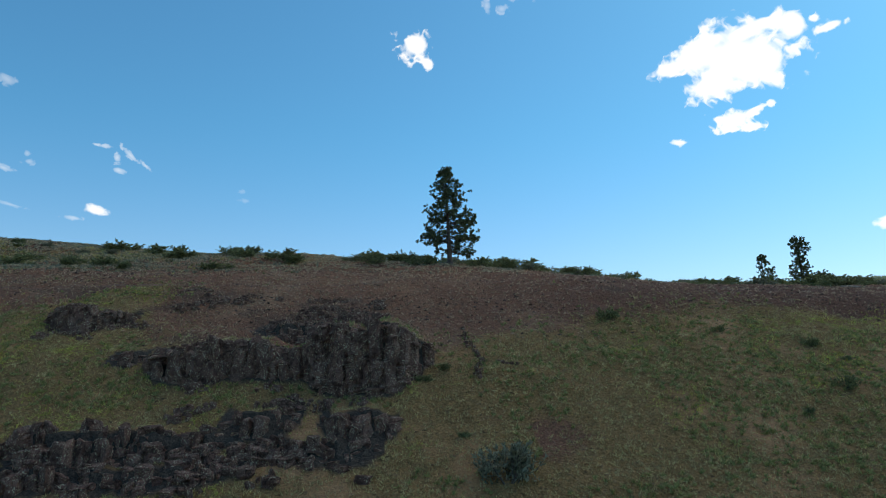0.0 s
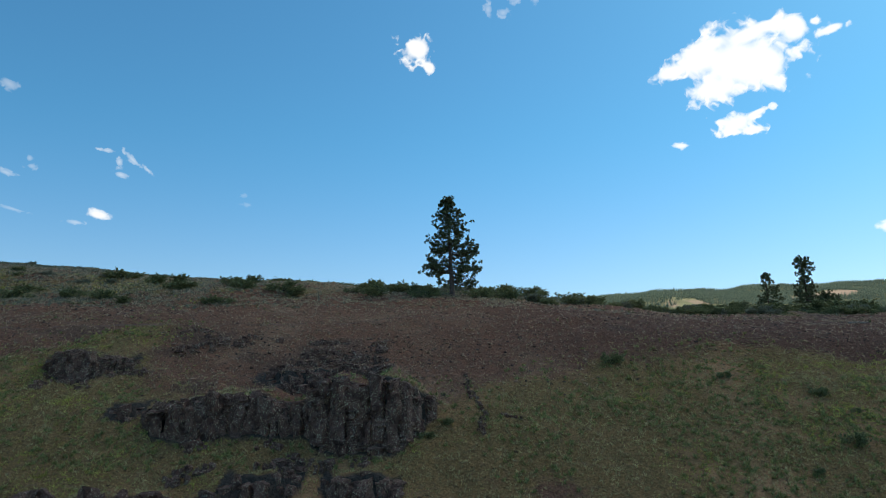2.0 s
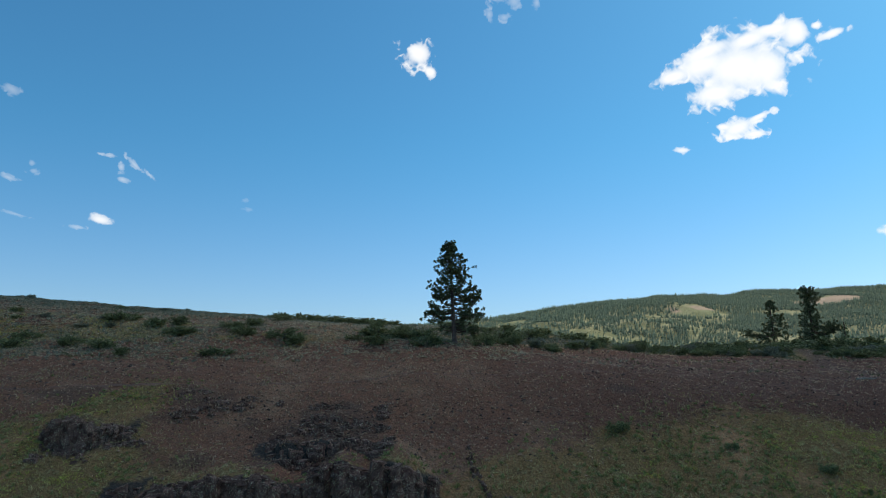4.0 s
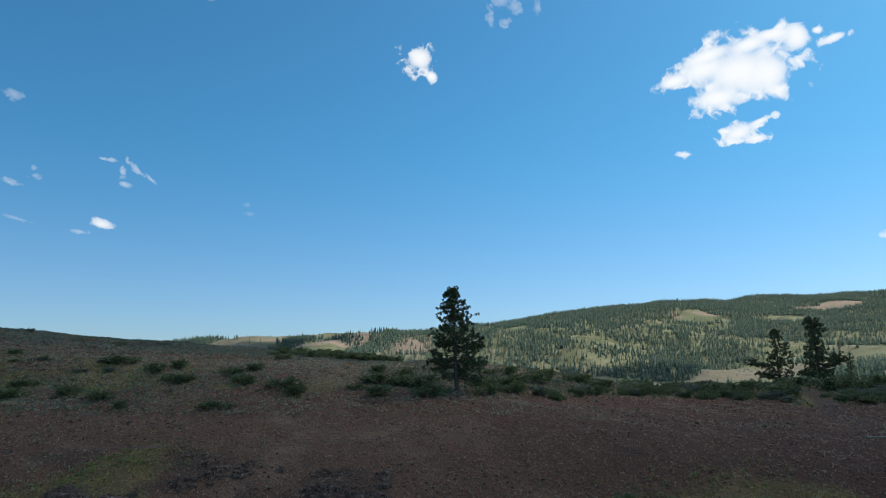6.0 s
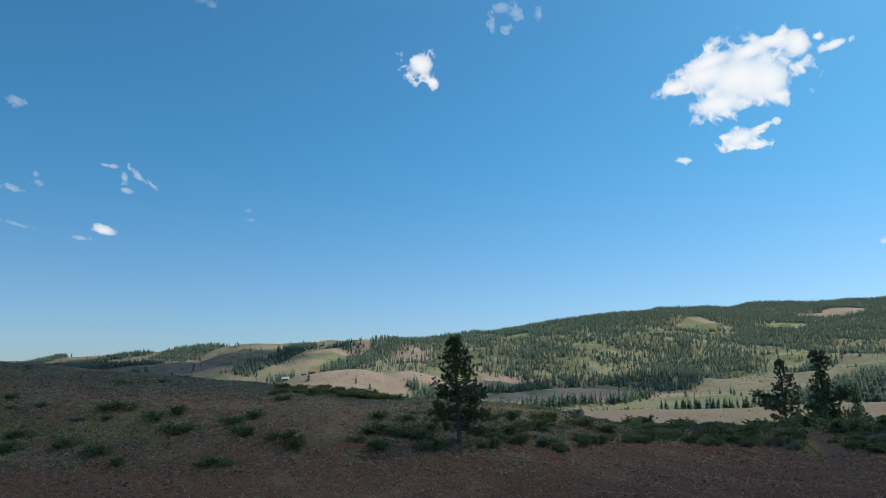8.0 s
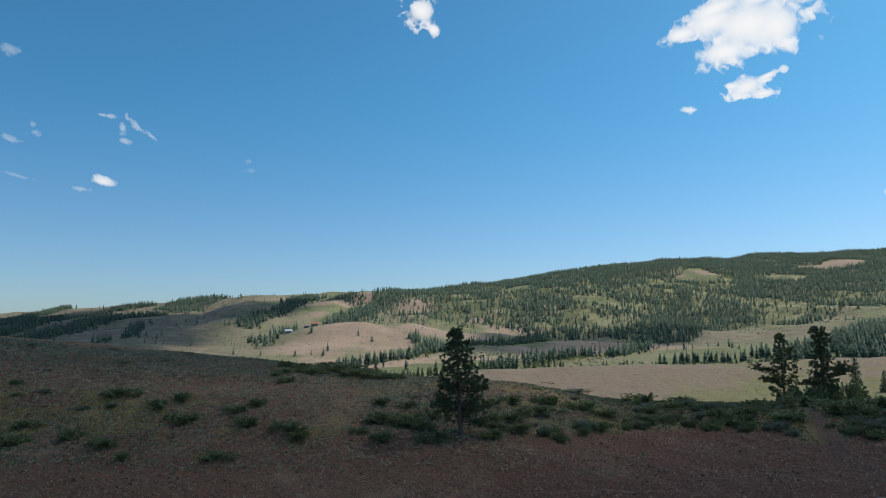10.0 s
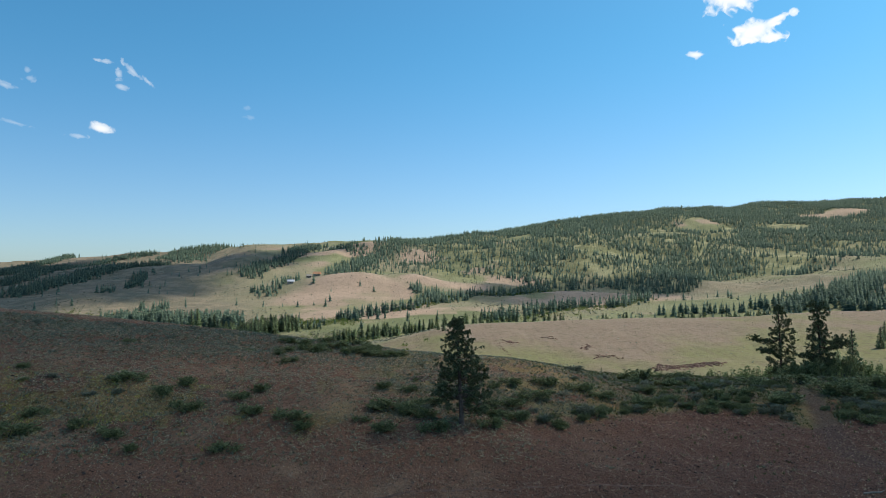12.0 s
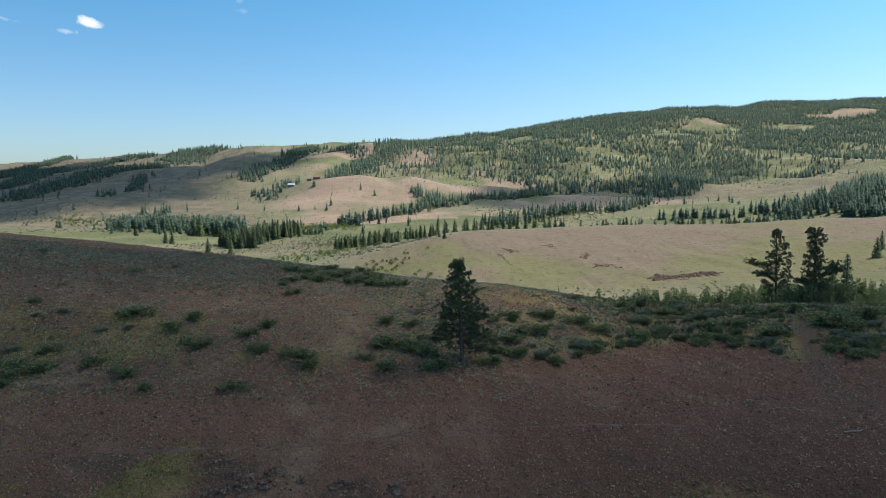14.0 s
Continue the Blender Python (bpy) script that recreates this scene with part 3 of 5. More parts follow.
def blades(rng, centres, count, length, width, up=0.3, out=None):
    """Tufts of thin pointed blades round centres: vertices and triangles."""
    centres = np.repeat(np.asarray(centres, float), count, axis=0)
    n = len(centres)
    way = rng.normal(size=(n, 3))
    way /= np.linalg.norm(way, axis=1)[:, None]
    way[:, 2] += up
    if out is not None:
        way += np.repeat(out, count, axis=0)
    way /= np.linalg.norm(way, axis=1)[:, None]
    side = np.cross(way, rng.normal(size=(n, 3)))
    side /= np.linalg.norm(side, axis=1)[:, None]
    ln = (length * rng.uniform(0.6, 1.2, n))[:, None]
    w = width * rng.uniform(0.7, 1.3, n)[:, None]
    v = np.stack([centres - side * w * 0.5, centres + side * w * 0.5, centres + way * ln + side * w * 0.2, centres + way * ln - side * w * 0.2], 1)
    return v.reshape(-1, 3), np.arange(4 * n).reshape(-1, 4)


# ---- pines ----
def pine(name, label, at, tall, profile, seed, bare=0.1, lean=(0, 0), gaps=(), big_limbs=(), flat_top=False, radius=0.3):
    """A ponderosa: bare tapering trunk, crooked limbs, tufts of needles at their ends.
    profile: (height share, reach to -x, reach to +x) rows."""
    rng = np.random.default_rng(seed)
    x, y = at
    root = tagged(new(name), label, "tree", "lone pines on the bench")
    root.location = (x, y, ground_at(x, y) - 0.1)
    hs, ls, rs = zip(*profile)
    bend = rng.normal(size=2) * 0.12

    def axis(h):
        return Vector((lean[0] * h * tall + bend[0] * math.sin(3 * h), lean[1] * h * tall + bend[1] * math.sin(4 * h), h * tall))

    trunk = Soup()
    steps = [k / 16 for k in range(17)]
    tube(trunk, [axis(h) for h in steps], [radius * (1.25 if h == 0 else 1 - 0.93 * h ** 0.9) + 0.02 for h in steps], 10)
    part("trunk", trunk.mesh("trunk", True), BARK, root)
    made = []

    def limb(h, az, reach, rise, thick):
        wood_part, tips, outs = Soup(), [], []
        p0 = axis(h)
        d = Vector((math.cos(az), math.sin(az), 0))
        pts = [p0]
        for k in range(1, 6):
            f = k / 5
            pts.append(p0 + d * reach * f + Vector((rng.normal() * 0.10, rng.normal() * 0.10, rise * reach * f * (1.3 * f - 0.3) - 0.10 * reach * math.sin(math.pi * f) + rng.normal() * 0.05)))
        tube(wood_part, pts, [thick * (1 - 0.16 * k) for k in range(6)], 4)
        for _ in range(max(3, int(reach * (3.4 if tall > 13 else 2.6)) + 2)):
            f = 1.03 - 0.68 * rng.random() ** 1.4
            k = min(int(f * 5), 4)
            p = pts[k].lerp(pts[k + 1], f * 5 - k)
            spread = 0.10 + 0.10 * reach * (1.1 - 0.55 * f)
            q = p + Vector((rng.normal() * spread, rng.normal() * spread, rng.normal() * 0.14 + 0.08))
            if (q - p).length > 0.25:
                tube(wood_part, [p, q], [0.022, 0.012], 3)
            for _ in range(3):
                tips.append((q + Vector(rng.normal(size=3) * 0.10))[:])
                outs.append(((q - p0).normalized() * 0.5)[:])
        ob = part("limb", wood_part.mesh("limb"), BARK, root)
        v, f = blades(rng, tips, 28, 0.20, 0.055 if tall < 13 else 0.062, 0.25, 0.5 * np.array(outs))
        part("needles", mesh_from("needles", v, f), NEEDLE, ob, "dark green tufts of long needles")
        made.append(ob)

    count = 108 if tall < 13 else 92
    for k in range(count):
        h = bare + (1.0 - bare) * (k + rng.uniform(0, 0.8)) / count
        az = k * 2.399 + rng.uniform(-0.4, 0.4)
        side = np.interp(h, hs, rs) if math.cos(az) > 0 else np.interp(h, hs, ls)
        mean = 0.5 * (np.interp(h, hs, rs) + np.interp(h, hs, ls))
        w = abs(math.cos(az))
        reach = (side * w + mean * (1 - w)) * rng.uniform(0.74, 1.12)
        if any(g0 < h < g1 and (math.cos(az) * gx > 0 or gx == 0) and rng.random() < odds for g0, g1, gx, odds in gaps) or reach < 0.1 or (0.12 < h < 0.85 and rng.random() < 0.08) or (tall < 13 and h < 0.46 and math.sin(az) < -0.6 and rng.random() < 0.9):
            continue
        limb(h, az, reach, rng.uniform(0.05, 0.35) + 0.4 * max(h - 0.7, 0), 0.035 + 0.03 * (1 - h))
    for h, az, reach, rise in big_limbs:
        for k in range(4 if tall > 13 else 2):
            limb(h + rng.uniform(-0.02, 0.02), az + rng.uniform(-0.2, 0.2), reach * rng.uniform(0.75, 1.05), rise + rng.uniform(-0.1, 0.1), 0.07)
    for k in range(5):
        limb(0.93 + 0.010 * k, 1.3 * k, 0.6 if not flat_top else 0.8, 0.4, 0.02)
    return root


pine("ponderosa_pine", "tall dark ponderosa pine on the brushy crest of the hill", (0.95, 70.5), 10.8,
     [(0.12, 1.2, 2.7), (0.16, 1.9, 3.0), (0.28, 2.9, 2.8), (0.38, 2.6, 2.8), (0.48, 2.4, 2.8), (0.62, 1.7, 1.9), (0.73, 1.45, 1.8), (0.83, 1.1, 1.15), (0.92, 0.7, 0.75), (1.0, 0.25, 0.25)],
     11, 0.13, (-0.045, 0.11), [(0.40, 0.46, -1, 0.4), (0.55, 0.61, 1, 0.35), (0.20, 0.25, -1, 0.4)],
     [(0.16, 0.15, 2.7, -0.12), (0.27, math.pi + 0.2, 2.8, -0.08), (0.31, math.pi - 0.1, 2.7, -0.05), (0.30, -0.1, 2.8, -0.05), (0.45, 0.1, 2.7, 0.0), (0.48, math.pi, 2.3, 0.0)], radius=0.27)
pine("ponderosa_pine", "pine with a wide low limb beside a taller one", (60.6, 125.5), 15.5,
     [(0.0, 2.0, 2.4), (0.2, 2.4, 2.6), (0.4, 2.2, 2.8), (0.55, 2.2, 2.6), (0.7, 1.5, 2.4), (0.85, 1.0, 1.8), (0.95, 0.7, 0.7), (1.0, 0.3, 0.3)],
     23, 0.04, (-0.03, 0.0), [(0.7, 0.9, -1, 0.4)], [(0.60, math.pi, 5.4, 0.05), (0.48, math.pi + 0.3, 4.2, 0.0)], radius=0.26)
pine("ponderosa_pine", "old pine with a flat tufted top and half-bare trunk", (61.5, 114.0), 13.3,
     [(0.18, 2.2, 2.2), (0.30, 2.7, 2.6), (0.45, 2.3, 2.2), (0.6, 1.7, 1.7), (0.7, 1.2, 1.4), (0.78, 0.8, 1.2), (0.86, 0.9, 1.7), (0.93, 1.7, 1.4), (0.98, 1.5, 1.0), (1.0, 0.6, 0.5)],
     37, 0.18, (-0.035, 0.0), [(0.66, 0.82, 0, 0.2)], [(0.46, 0.0, 4.4, 0.1), (0.52, 0.1, 4.0, 0.1), (0.34, 2.8, 3.0, -0.1)], True, 0.3)


# ---- shrubs ----
def shrub_meshes(seed, leaf_n, wide):
    """Leaves and stems of a rounded, ragged shrub about 2 m wide and 1 m high."""
    rng = np.random.default_rng(seed)
    stems, centres = Soup(), []
    lobes = [(rng.uniform(-0.7, 0.7) * wide, rng.uniform(-0.5, 0.5), rng.uniform(0.3, 1.25)) for _ in range(9)]
    for lx, ly, lz in lobes:
        tube(stems, [(lx * 0.2, ly * 0.2, -0.05), (lx * 0.6, ly * 0.6, lz * 0.5), (lx, ly, lz)], [0.03, 0.02, 0.01], 4)
        n = leaf_n // len(lobes)
        d = rng.normal(size=(n, 3))
        d /= np.linalg.norm(d, axis=1)[:, None]
        d *= (rng.uniform(0.2, 1.0, n) ** 0.4)[:, None] * np.array([0.40, 0.36, 0.38]) * rng.uniform(0.7, 1.25)
        centres.append(d + np.array([lx, ly, lz * 0.62]))
        for _ in range(9):
            lean = np.array([rng.normal() * 0.45 + lx * 0.5, rng.normal() * 0.45 + ly * 0.5, 1.0])
            foot, far = np.array([lx, ly, lz * 0.62]) + rng.normal(size=3) * 0.15, rng.uniform(0.45, 0.8)
            tip = foot + lean / np.linalg.norm(lean) * far
            tube(stems, [tuple(foot), tuple(tip)], [0.012, 0.006], 3)
            centres.append(foot + (tip - foot) * rng.uniform(0.45, 1.0, (10, 1)) + rng.normal(size=(10, 3)) * 0.025)
    c = np.concatenate(centres)
    c[:, 2] = np.maximum(c[:, 2], rng.uniform(0.0, 0.2, len(c)))
    out = c * np.array([0.9, 0.9, 0.6])
    v, f = blades(rng, c, 2, 0.15, 0.066, 0.6, 0.5 * out)
    return mesh_from("foliage", v, f), stems.mesh("woody_base")


SHRUBS = [shrub_meshes(100 + k, 400, 1.0 + 0.15 * (k % 3)) for k in range(6)]
SHRUB_PROTO = {}


def shrub(x, y, wide, kind, label, group, seed, tall=1.0):
    """kind: 0 green shrub, 1 grey sagebrush."""
    rng = random.Random(seed)
    k = rng.randrange(6)
    key = (k, kind)
    leaves, stems = SHRUBS[k]
    if key not in SHRUB_PROTO:
        SHRUB_PROTO[key] = leaves.copy()
    leaves = SHRUB_PROTO[key]
    root = tagged(new("sagebrush" if kind else "shrub"), label, "bush", group)
    root.location = (x, y, ground_at(x, y) - 0.08)
    s = wide / 2.1
    root.scale = (s, s * rng.uniform(0.85, 1.1), s * rng.uniform(0.7, 1.0) * (0.44 if wide > 4 else 0.55 if wide > 2.8 else 0.70))
    root.scale[2] *= tall
    root.rotation_euler = (0, 0, rng.uniform(-0.6, 0.6))
    part("foliage", leaves, SAGE if kind else SHRUB, root)
    part("woody_base", stems, TWIG, root)
    return root


LEFT_BENCH = [(-38.2, 79.5, 4.0), (-31.5, 79.9, 2.4), (-33.2, 76.1, 3.6), (-28.6, 72.8, 3.4), (-22.1, 77.4, 2.2), (-23.7, 74.9, 2.5), (-21.5, 71.5, 2.7), (-17.0, 70.3, 3.4),
              (-15.4, 68.9, 2.3), (-21.9, 64.8, 3.1), (-34.4, 67.6, 3.3), (-38.3, 69.5, 2.5), (-44.4, 71.7, 3.0), (-44.5, 67.4, 4.4), (-47.0, 68.5, 3.0), (-30.9, 64.7, 1.7), (-9.6, 70.3, 1.7)]
ROUND_PINE = [(-7.2, 73.9, 4.6), (-4.3, 73.3, 3.4), (-7.0, 68.3, 2.7), (-1.6, 68.5, 3.5), (-2.9, 71.7, 2.5), (5.8, 76.7, 3.6), (4.1, 70.0, 2.7), (9.4, 79.6, 3.7), (16.0, 85.9, 3.7), (16.2, 76.3, 2.4), (11.7, 72.6, 2.0), (-8.4, 80.4, 2.2), (-2.8, 75.9, 2.9), (18.4, 83.9, 3.3), (3.0, 74.9, 2.3), (7.0, 73.0, 2.3), (11.7, 87.0, 3.4), (7.0, 84.0, 3.2)]
RIGHT_BENCH = [(27.8, 102.8, 5.4), (30.2, 97.9, 4.5), (23.0, 82.2, 2.5), (30.7, 82.2, 2.6), (41.5, 85.8, 4.9), (50.1, 91.1, 6.0), (57.1, 92.5, 6.3), (51.8, 88.7, 5.2), (48.1, 78.1, 3.4), (33.5, 87.7, 3.1), (37.6, 88.8, 3.5), (48.8, 96.3, 4.7), (34.6, 102.5, 4.7), (43.3, 96.7, 4.6)]
FAR_BENCH = [(-17.7, 102.9, 4.2), (-20.3, 98.6, 3.2), (-15.0, 99.6, 3.2), (-22.8, 102.5, 3.4), (-21.8, 90.5, 2.2), (-12.0, 102.0, 2.6), (-25.5, 104.0, 2.6)]
ON_SLOPE = [(3.2, 31.7, 2.7), (12.2, 49.5, 1.9), (19.5, 47.6, 1.0), (24.1, 44.5, 1.1), (23.1, 39.3, 1.4), (25.2, 42.4, 0.7), (0.2, 41.0, 0.8), (19.9, 37.5, 0.7), (1.2, 34.9, 0.7), (-1.0, 39.8, 0.9)]
for n, (x, y, w) in enumerate(LEFT_BENCH):
    shrub(x, y, w, 0, "round dark green shrub on bare reddish soil", "shrubs on the bare shoulder", n)
for n, (x, y, w) in enumerate(ROUND_PINE):
    shrub(x, y, w, 0, "dense dark green shrub in the brush by the lone pine", "brush round the lone pine", 40 + n)
for n, (x, y, w) in enumerate(RIGHT_BENCH):
    shrub(x, y, w, 0, "wide low dark green thicket on the bench", "thickets on the bench", 80 + n)
for n, (x, y, w) in enumerate([(58.0, 113.0, 4.2), (60.2, 111.5, 3.6), (63.6, 112.0, 3.8), (55.6, 112.5, 3.0), (66.5, 113.5, 3.4), (62.0, 116.0, 4.4)]):
    shrub(x, y, w, 0, "tall dark shrub under the twin pines", "shrubs under the twin pines", 900 + n, 3.2)
for n, (x, y, w) in enumerate(FAR_BENCH):
    shrub(x, y, w, 0, "dark green shrub on the nose of the hill", "shrubs on the nose of the hill", 120 + n)
for n, (x, y, w) in enumerate(ON_SLOPE):
    shrub(x, y, w, 1 if n == 0 else 0, "large grey-green sagebrush in the grassy slope" if n == 0 else "small dark shrub alone in the grassy slope", "shrubs on the grassy slope", 160 + n, 1.7 if n == 0 else 1.25)
rng = random.Random(5)
for n in range(16):
    shrub(-18 + rng.gauss(0, 5), 100 + rng.gauss(0, 3), rng.uniform(1.6, 3.6), 0, "dark green shrub on the nose of the hill", "shrubs on the nose of the hill", 140 + n)
placed = 0
while placed < 225:
    x, y = rng.uniform(-6, 62), rng.uniform(71, 101)
    if abs(x - float(np.interp(y, [60.0, 66.0, 74.6, 81.7, 94.6], [44.5, 41.8, 41.8, 43.5, 49.7]))) < 2.6 and y < 95 or y < float(brow(np.array([x]))[0]) - 0.8 or x < 28 and rng.random() < 0.5 or x < 21 and y > 85 and rng.random() < 0.8 or rng.random() > 0.35 + 0.65 * (y > 77):
        continue
    kind = 1 if rng.random() < 0.6 else 0
    shrub(x, y, rng.uniform(0.7, 1.5) * rng.choice((0.8, 1.0, 1.5)), kind, "pale grey sagebrush on the bench" if kind else "low green shrub on the bench", "sagebrush on the bench", 200 + placed)
    placed += 1
for n in range(70):
    x = rng.uniform(2, 56)
    y = float(brow(np.array([x]))[0]) - 0.9 + abs(rng.gauss(0, 2.8))
    if abs(x - 41.8) > 2.6:
        kind = 1 if rng.random() < 0.3 else 0
        shrub(x, y, rng.uniform(1.0, 2.1), kind, "small grey sagebrush at the brow of the slope" if kind else "small green shrub at the brow of the slope", "brush along the brow", 600 + n, 1.3)
placed = 0
while placed < 26:
    x, y = rng.uniform(-70, -28), rng.uniform(62, 112)
    shrub(x, y, rng.uniform(0.9, 1.8), 1 if rng.random() < 0.6 else 0, "low scrubby sagebrush on the shoulder of the hill", "scrub on the bare shoulder", 400 + placed)
    placed += 1


# ---- conifers of the valley ----
def fir_meshes(seed, tall, wide, whorls, per):
    """A spire-shaped conifer: trunk and drooping sprays in whorls."""
    rng = np.random.default_rng(seed)
    trunk = Soup()
    tube(trunk, [(0, 0, -0.3), (0, 0, tall * 0.5), (0, 0, tall * 0.97)], [0.022 * tall, 0.014 * tall, 0.01], 5)
    tips, outs = [], []
    for k in range(whorls):
        h = 0.07 + 0.9 * (k / whorls) ** 0.95
        r = wide * (1 - h) ** 0.85 * rng.uniform(0.8, 1.1) + 0.02
        for n in range(per):
            az = 2 * math.pi * (n + rng.uniform(0, 0.8)) / per + k
            reach = r * rng.uniform(0.65, 1.15)
            c, s = math.cos(az), math.sin(az)
            for f in (0.2, 0.45, 0.7, 0.92):
                tips.append((c * reach * f, s * reach * f, h * tall - 0.35 * reach * f + rng.normal() * 0.022))
                outs.append((1.5 * c, 1.5 * s, -0.3))
    size = np.repeat([0.35 + 1.0 * (1 - p[2] / tall) for p in tips], 2 * 4)[:, None]
    at = np.repeat(np.array(tips), 2 * 4, axis=0)
    v, f = blades(rng, tips, 2, 0.075 * tall, 0.036 * tall, 0.1, np.array(outs))
    v = at + (v - at) * size
    # sprays face outwards, and light falls on the crown as on one rough cone
    lean = np.stack([at[:, 0] * 5.0, at[:, 1] * 5.0, 0 * at[:, 2] + 0.6], -1)
    q = v.reshape(-1, 4, 3)
    turned = (np.cross(q[:, 1] - q[:, 0], q[:, 2] - q[:, 0]) * lean[::4]).sum(1) < 0
    f[turned] = f[turned][:, ::-1]
    me = mesh_from("crown", v, f, True)
    me.normals_split_custom_set_from_vertices(lean / np.linalg.norm(lean, axis=1)[:, None])
    return trunk.mesh("trunk"), me


FIRS = [fir_meshes(300 + k, 1.0, (0.20, 0.24, 0.17, 0.22)[k], 15, 7) for k in range(4)]
FIR_CROWNS = {}


def fir(x, y, tall, young, label, group, seed):
    rng = random.Random(seed)
    k = rng.randrange(4)
    trunk, crown = FIRS[k]
    if (k, young) not in FIR_CROWNS:
        FIR_CROWNS[(k, young)] = crown.copy()
    root = tagged(new("fir_sapling" if young else "conifer"), label, "tree", group)
    root.location = (x, y, ground_at(x, y) - 0.1)
    fat = rng.uniform(0.38, 0.62) if young else rng.uniform(0.72, 1.05)
    root.scale = (tall * fat, tall * fat, tall)
    root.rotation_euler = (0, 0, rng.uniform(0, 6.28))
    part("trunk", trunk, BARK, root)
    part("crown", FIR_CROWNS[(k, young)], YOUNG_FIR if young else FIR, root)


# trees of the woods: far ones in one mass, nearer ones one by one
WOOD = []


def belt(points, wide, gap, tall=(8, 14)):
    """Trees along a line of places, wide metres to each side, about gap metres apart."""
    rng = random.Random(len(WOOD) + int(points[0][0]))
    for (x0, y0), (x1, y1) in zip(points, points[1:]):
        area = math.hypot(x1 - x0, y1 - y0) * 2 * wide
        for _ in range(int(1.3 * area / (gap * gap)) + 1):
            f, o = rng.random(), rng.gauss(0, 0.55) * wide
            d = math.hypot(x1 - x0, y1 - y0)
            nx, ny = (y1 - y0) / d, -(x1 - x0) / d
            WOOD.append((x0 + (x1 - x0) * f + nx * o, y0 + (y1 - y0) * f + ny * o, rng.uniform(*tall)))


belt([(-783, 1161), (-922, 1448), (-950, 1675)], 18, 5)
belt([(-704, 1044), (-719, 1168), (-798, 1429), (-749, 1497), (-695, 1574)], 20, 5.5)
belt([(-612, 908), (-597, 971), (-609, 1091), (-608, 1218), (-567, 1328)], 28, 6)
belt([(-650, 1522), (-517, 1519)], 60, 6, (8, 12))
belt([(-590, 1400), (-540, 1440)], 60, 9)
belt([(-426, 896), (-521, 1136)], 12, 10)
belt([(-452, 843), (-434, 870)], 10, 8)
belt([(-352, 759), (-323, 768)], 14, 8)
belt([(-307, 996), (-295, 1110), (-291, 1261), (-296, 1474)], 26, 7.5)
belt([(-251, 855), (-208, 878), (-173, 970), (-144, 1068), (-119, 1294), (-95, 1508)], 32, 8.5)
belt([(-125, 1032), (-17, 1024)], 50, 15, (5.5, 9))
belt([(-115, 1248), (-21, 1257)], 90, 14, (5.5, 9))
belt([(-60, 1120), (40, 1130)], 60, 17, (5.5, 9))
belt([(-235, 1360), (-163, 1230)], 24, 9)
belt([(-50, 864), (-30, 811), (-13, 758)], 12, 8)
belt([(46, 822), (85, 864), (121, 869)], 22, 8)
belt([(-12, 767), (35, 835)], 16, 9)
belt([(140, 896), (199, 930)], 10, 10)
belt([(475, 982), (566, 1014), (731, 1142)], 16, 10)
belt([(-329, 660), (-262, 621)], 22, 8)
belt([(-310, 645), (-215, 600)], 36, 6.5, (9, 15))
belt([(-222, 590), (-182, 570)], 18, 5, (14, 20))
belt([(-158, 470), (-150, 520), (-130, 562)], 12, 5, (8, 15))
belt([(-195, 565), (-160, 568), (-115, 557), (-107, 601)], 11, 9, (4, 9))
belt([(-111, 620), (-71, 670), (-46, 724), (-14, 800)], 11, 7, (7, 14))
belt([(-76, 448), (-55, 486), (-39, 521), (-12, 540)], 8, 5.5, (6, 11))
belt([(29, 619), (85, 671), (143, 733), (175, 724), (233, 795)], 14, 7.2, (7, 14))
belt([(-20, 545), (60, 560), (190, 560)], 9, 10, (10, 14))
belt([(190, 555), (250, 560), (300, 570)], 9, 6.5, (10, 14))
belt([(203, 663), (274, 634)], 12, 8, (9, 13))
belt([(295, 634), (341, 652), (373, 663), (531, 832)], 26, 7, (10, 15))
belt([(360, 600), (430, 640)], 24, 7, (11, 15))
for x, y in [(-215, 500), (-208, 495), (-165, 450), (-148, 446), (-138, 765), (-245, 768), (-431, 762), (-447, 759), (-459, 738), (263, 770), (352, 721), (360, 710), (376, 712)]:
    WOOD.append((x, y, 11))

# the wooded mountain: dense above a wandering lower edge, with clearings
nrng = np.random.default_rng(77)
n = 100000
wb = nrng.uniform(-0.09, 0.80, n)
wd = np.sqrt(nrng.uniform(820 ** 2, 2420 ** 2, n))
wx, wy = wb * wd, wd
low = wood_edge(wb)
top = curve(wb, BEARING, LINES[7][1]) + 40
odds = sstep(-12, 45, wy - low + 30 * fbm(wx / 80, wy / 80, 2, 81)) * (wy < top)
dens = np.full(n, 0.42)
# stands and open woods: bearings, distances, how thick
for b0, b1, d0, d1, k in [(-0.14, 0.085, 1000, 1345, 0.20), (0.14, 0.287, 1000, 1600, 0.36), (0.35, 0.43, 1230, 1620, 0.32), (0.43, 0.63, 1020, 1240, 0.25), (0.085, 0.66, 1590, 2450, 1.0),
                          (0.43, 0.66, 1250, 1480, 0.85), (0.42, 0.66, 1500, 2450, 0.95), (0.104, 0.138, 985, 1270, 1.0), (0.345, 0.436, 1000, 1190, 0.95), (0.288, 0.35, 840, 1300, 1.0)]:
    eb, ed = 0.016 * fbm(wx / 60, wy / 60, 3, 82), 70 * fbm(wx / 70, wy / 70, 3, 85)
    inside = sstep(b0 - 0.008, b0 + 0.008, wb + eb) * (1 - sstep(b1 - 0.008, b1 + 0.008, wb + eb)) * sstep(d0 - 30, d0 + 30, wy + ed) * (1 - sstep(d1 - 30, d1 + 30, wy + ed))
    dens = dens * (1 - inside) + k * inside
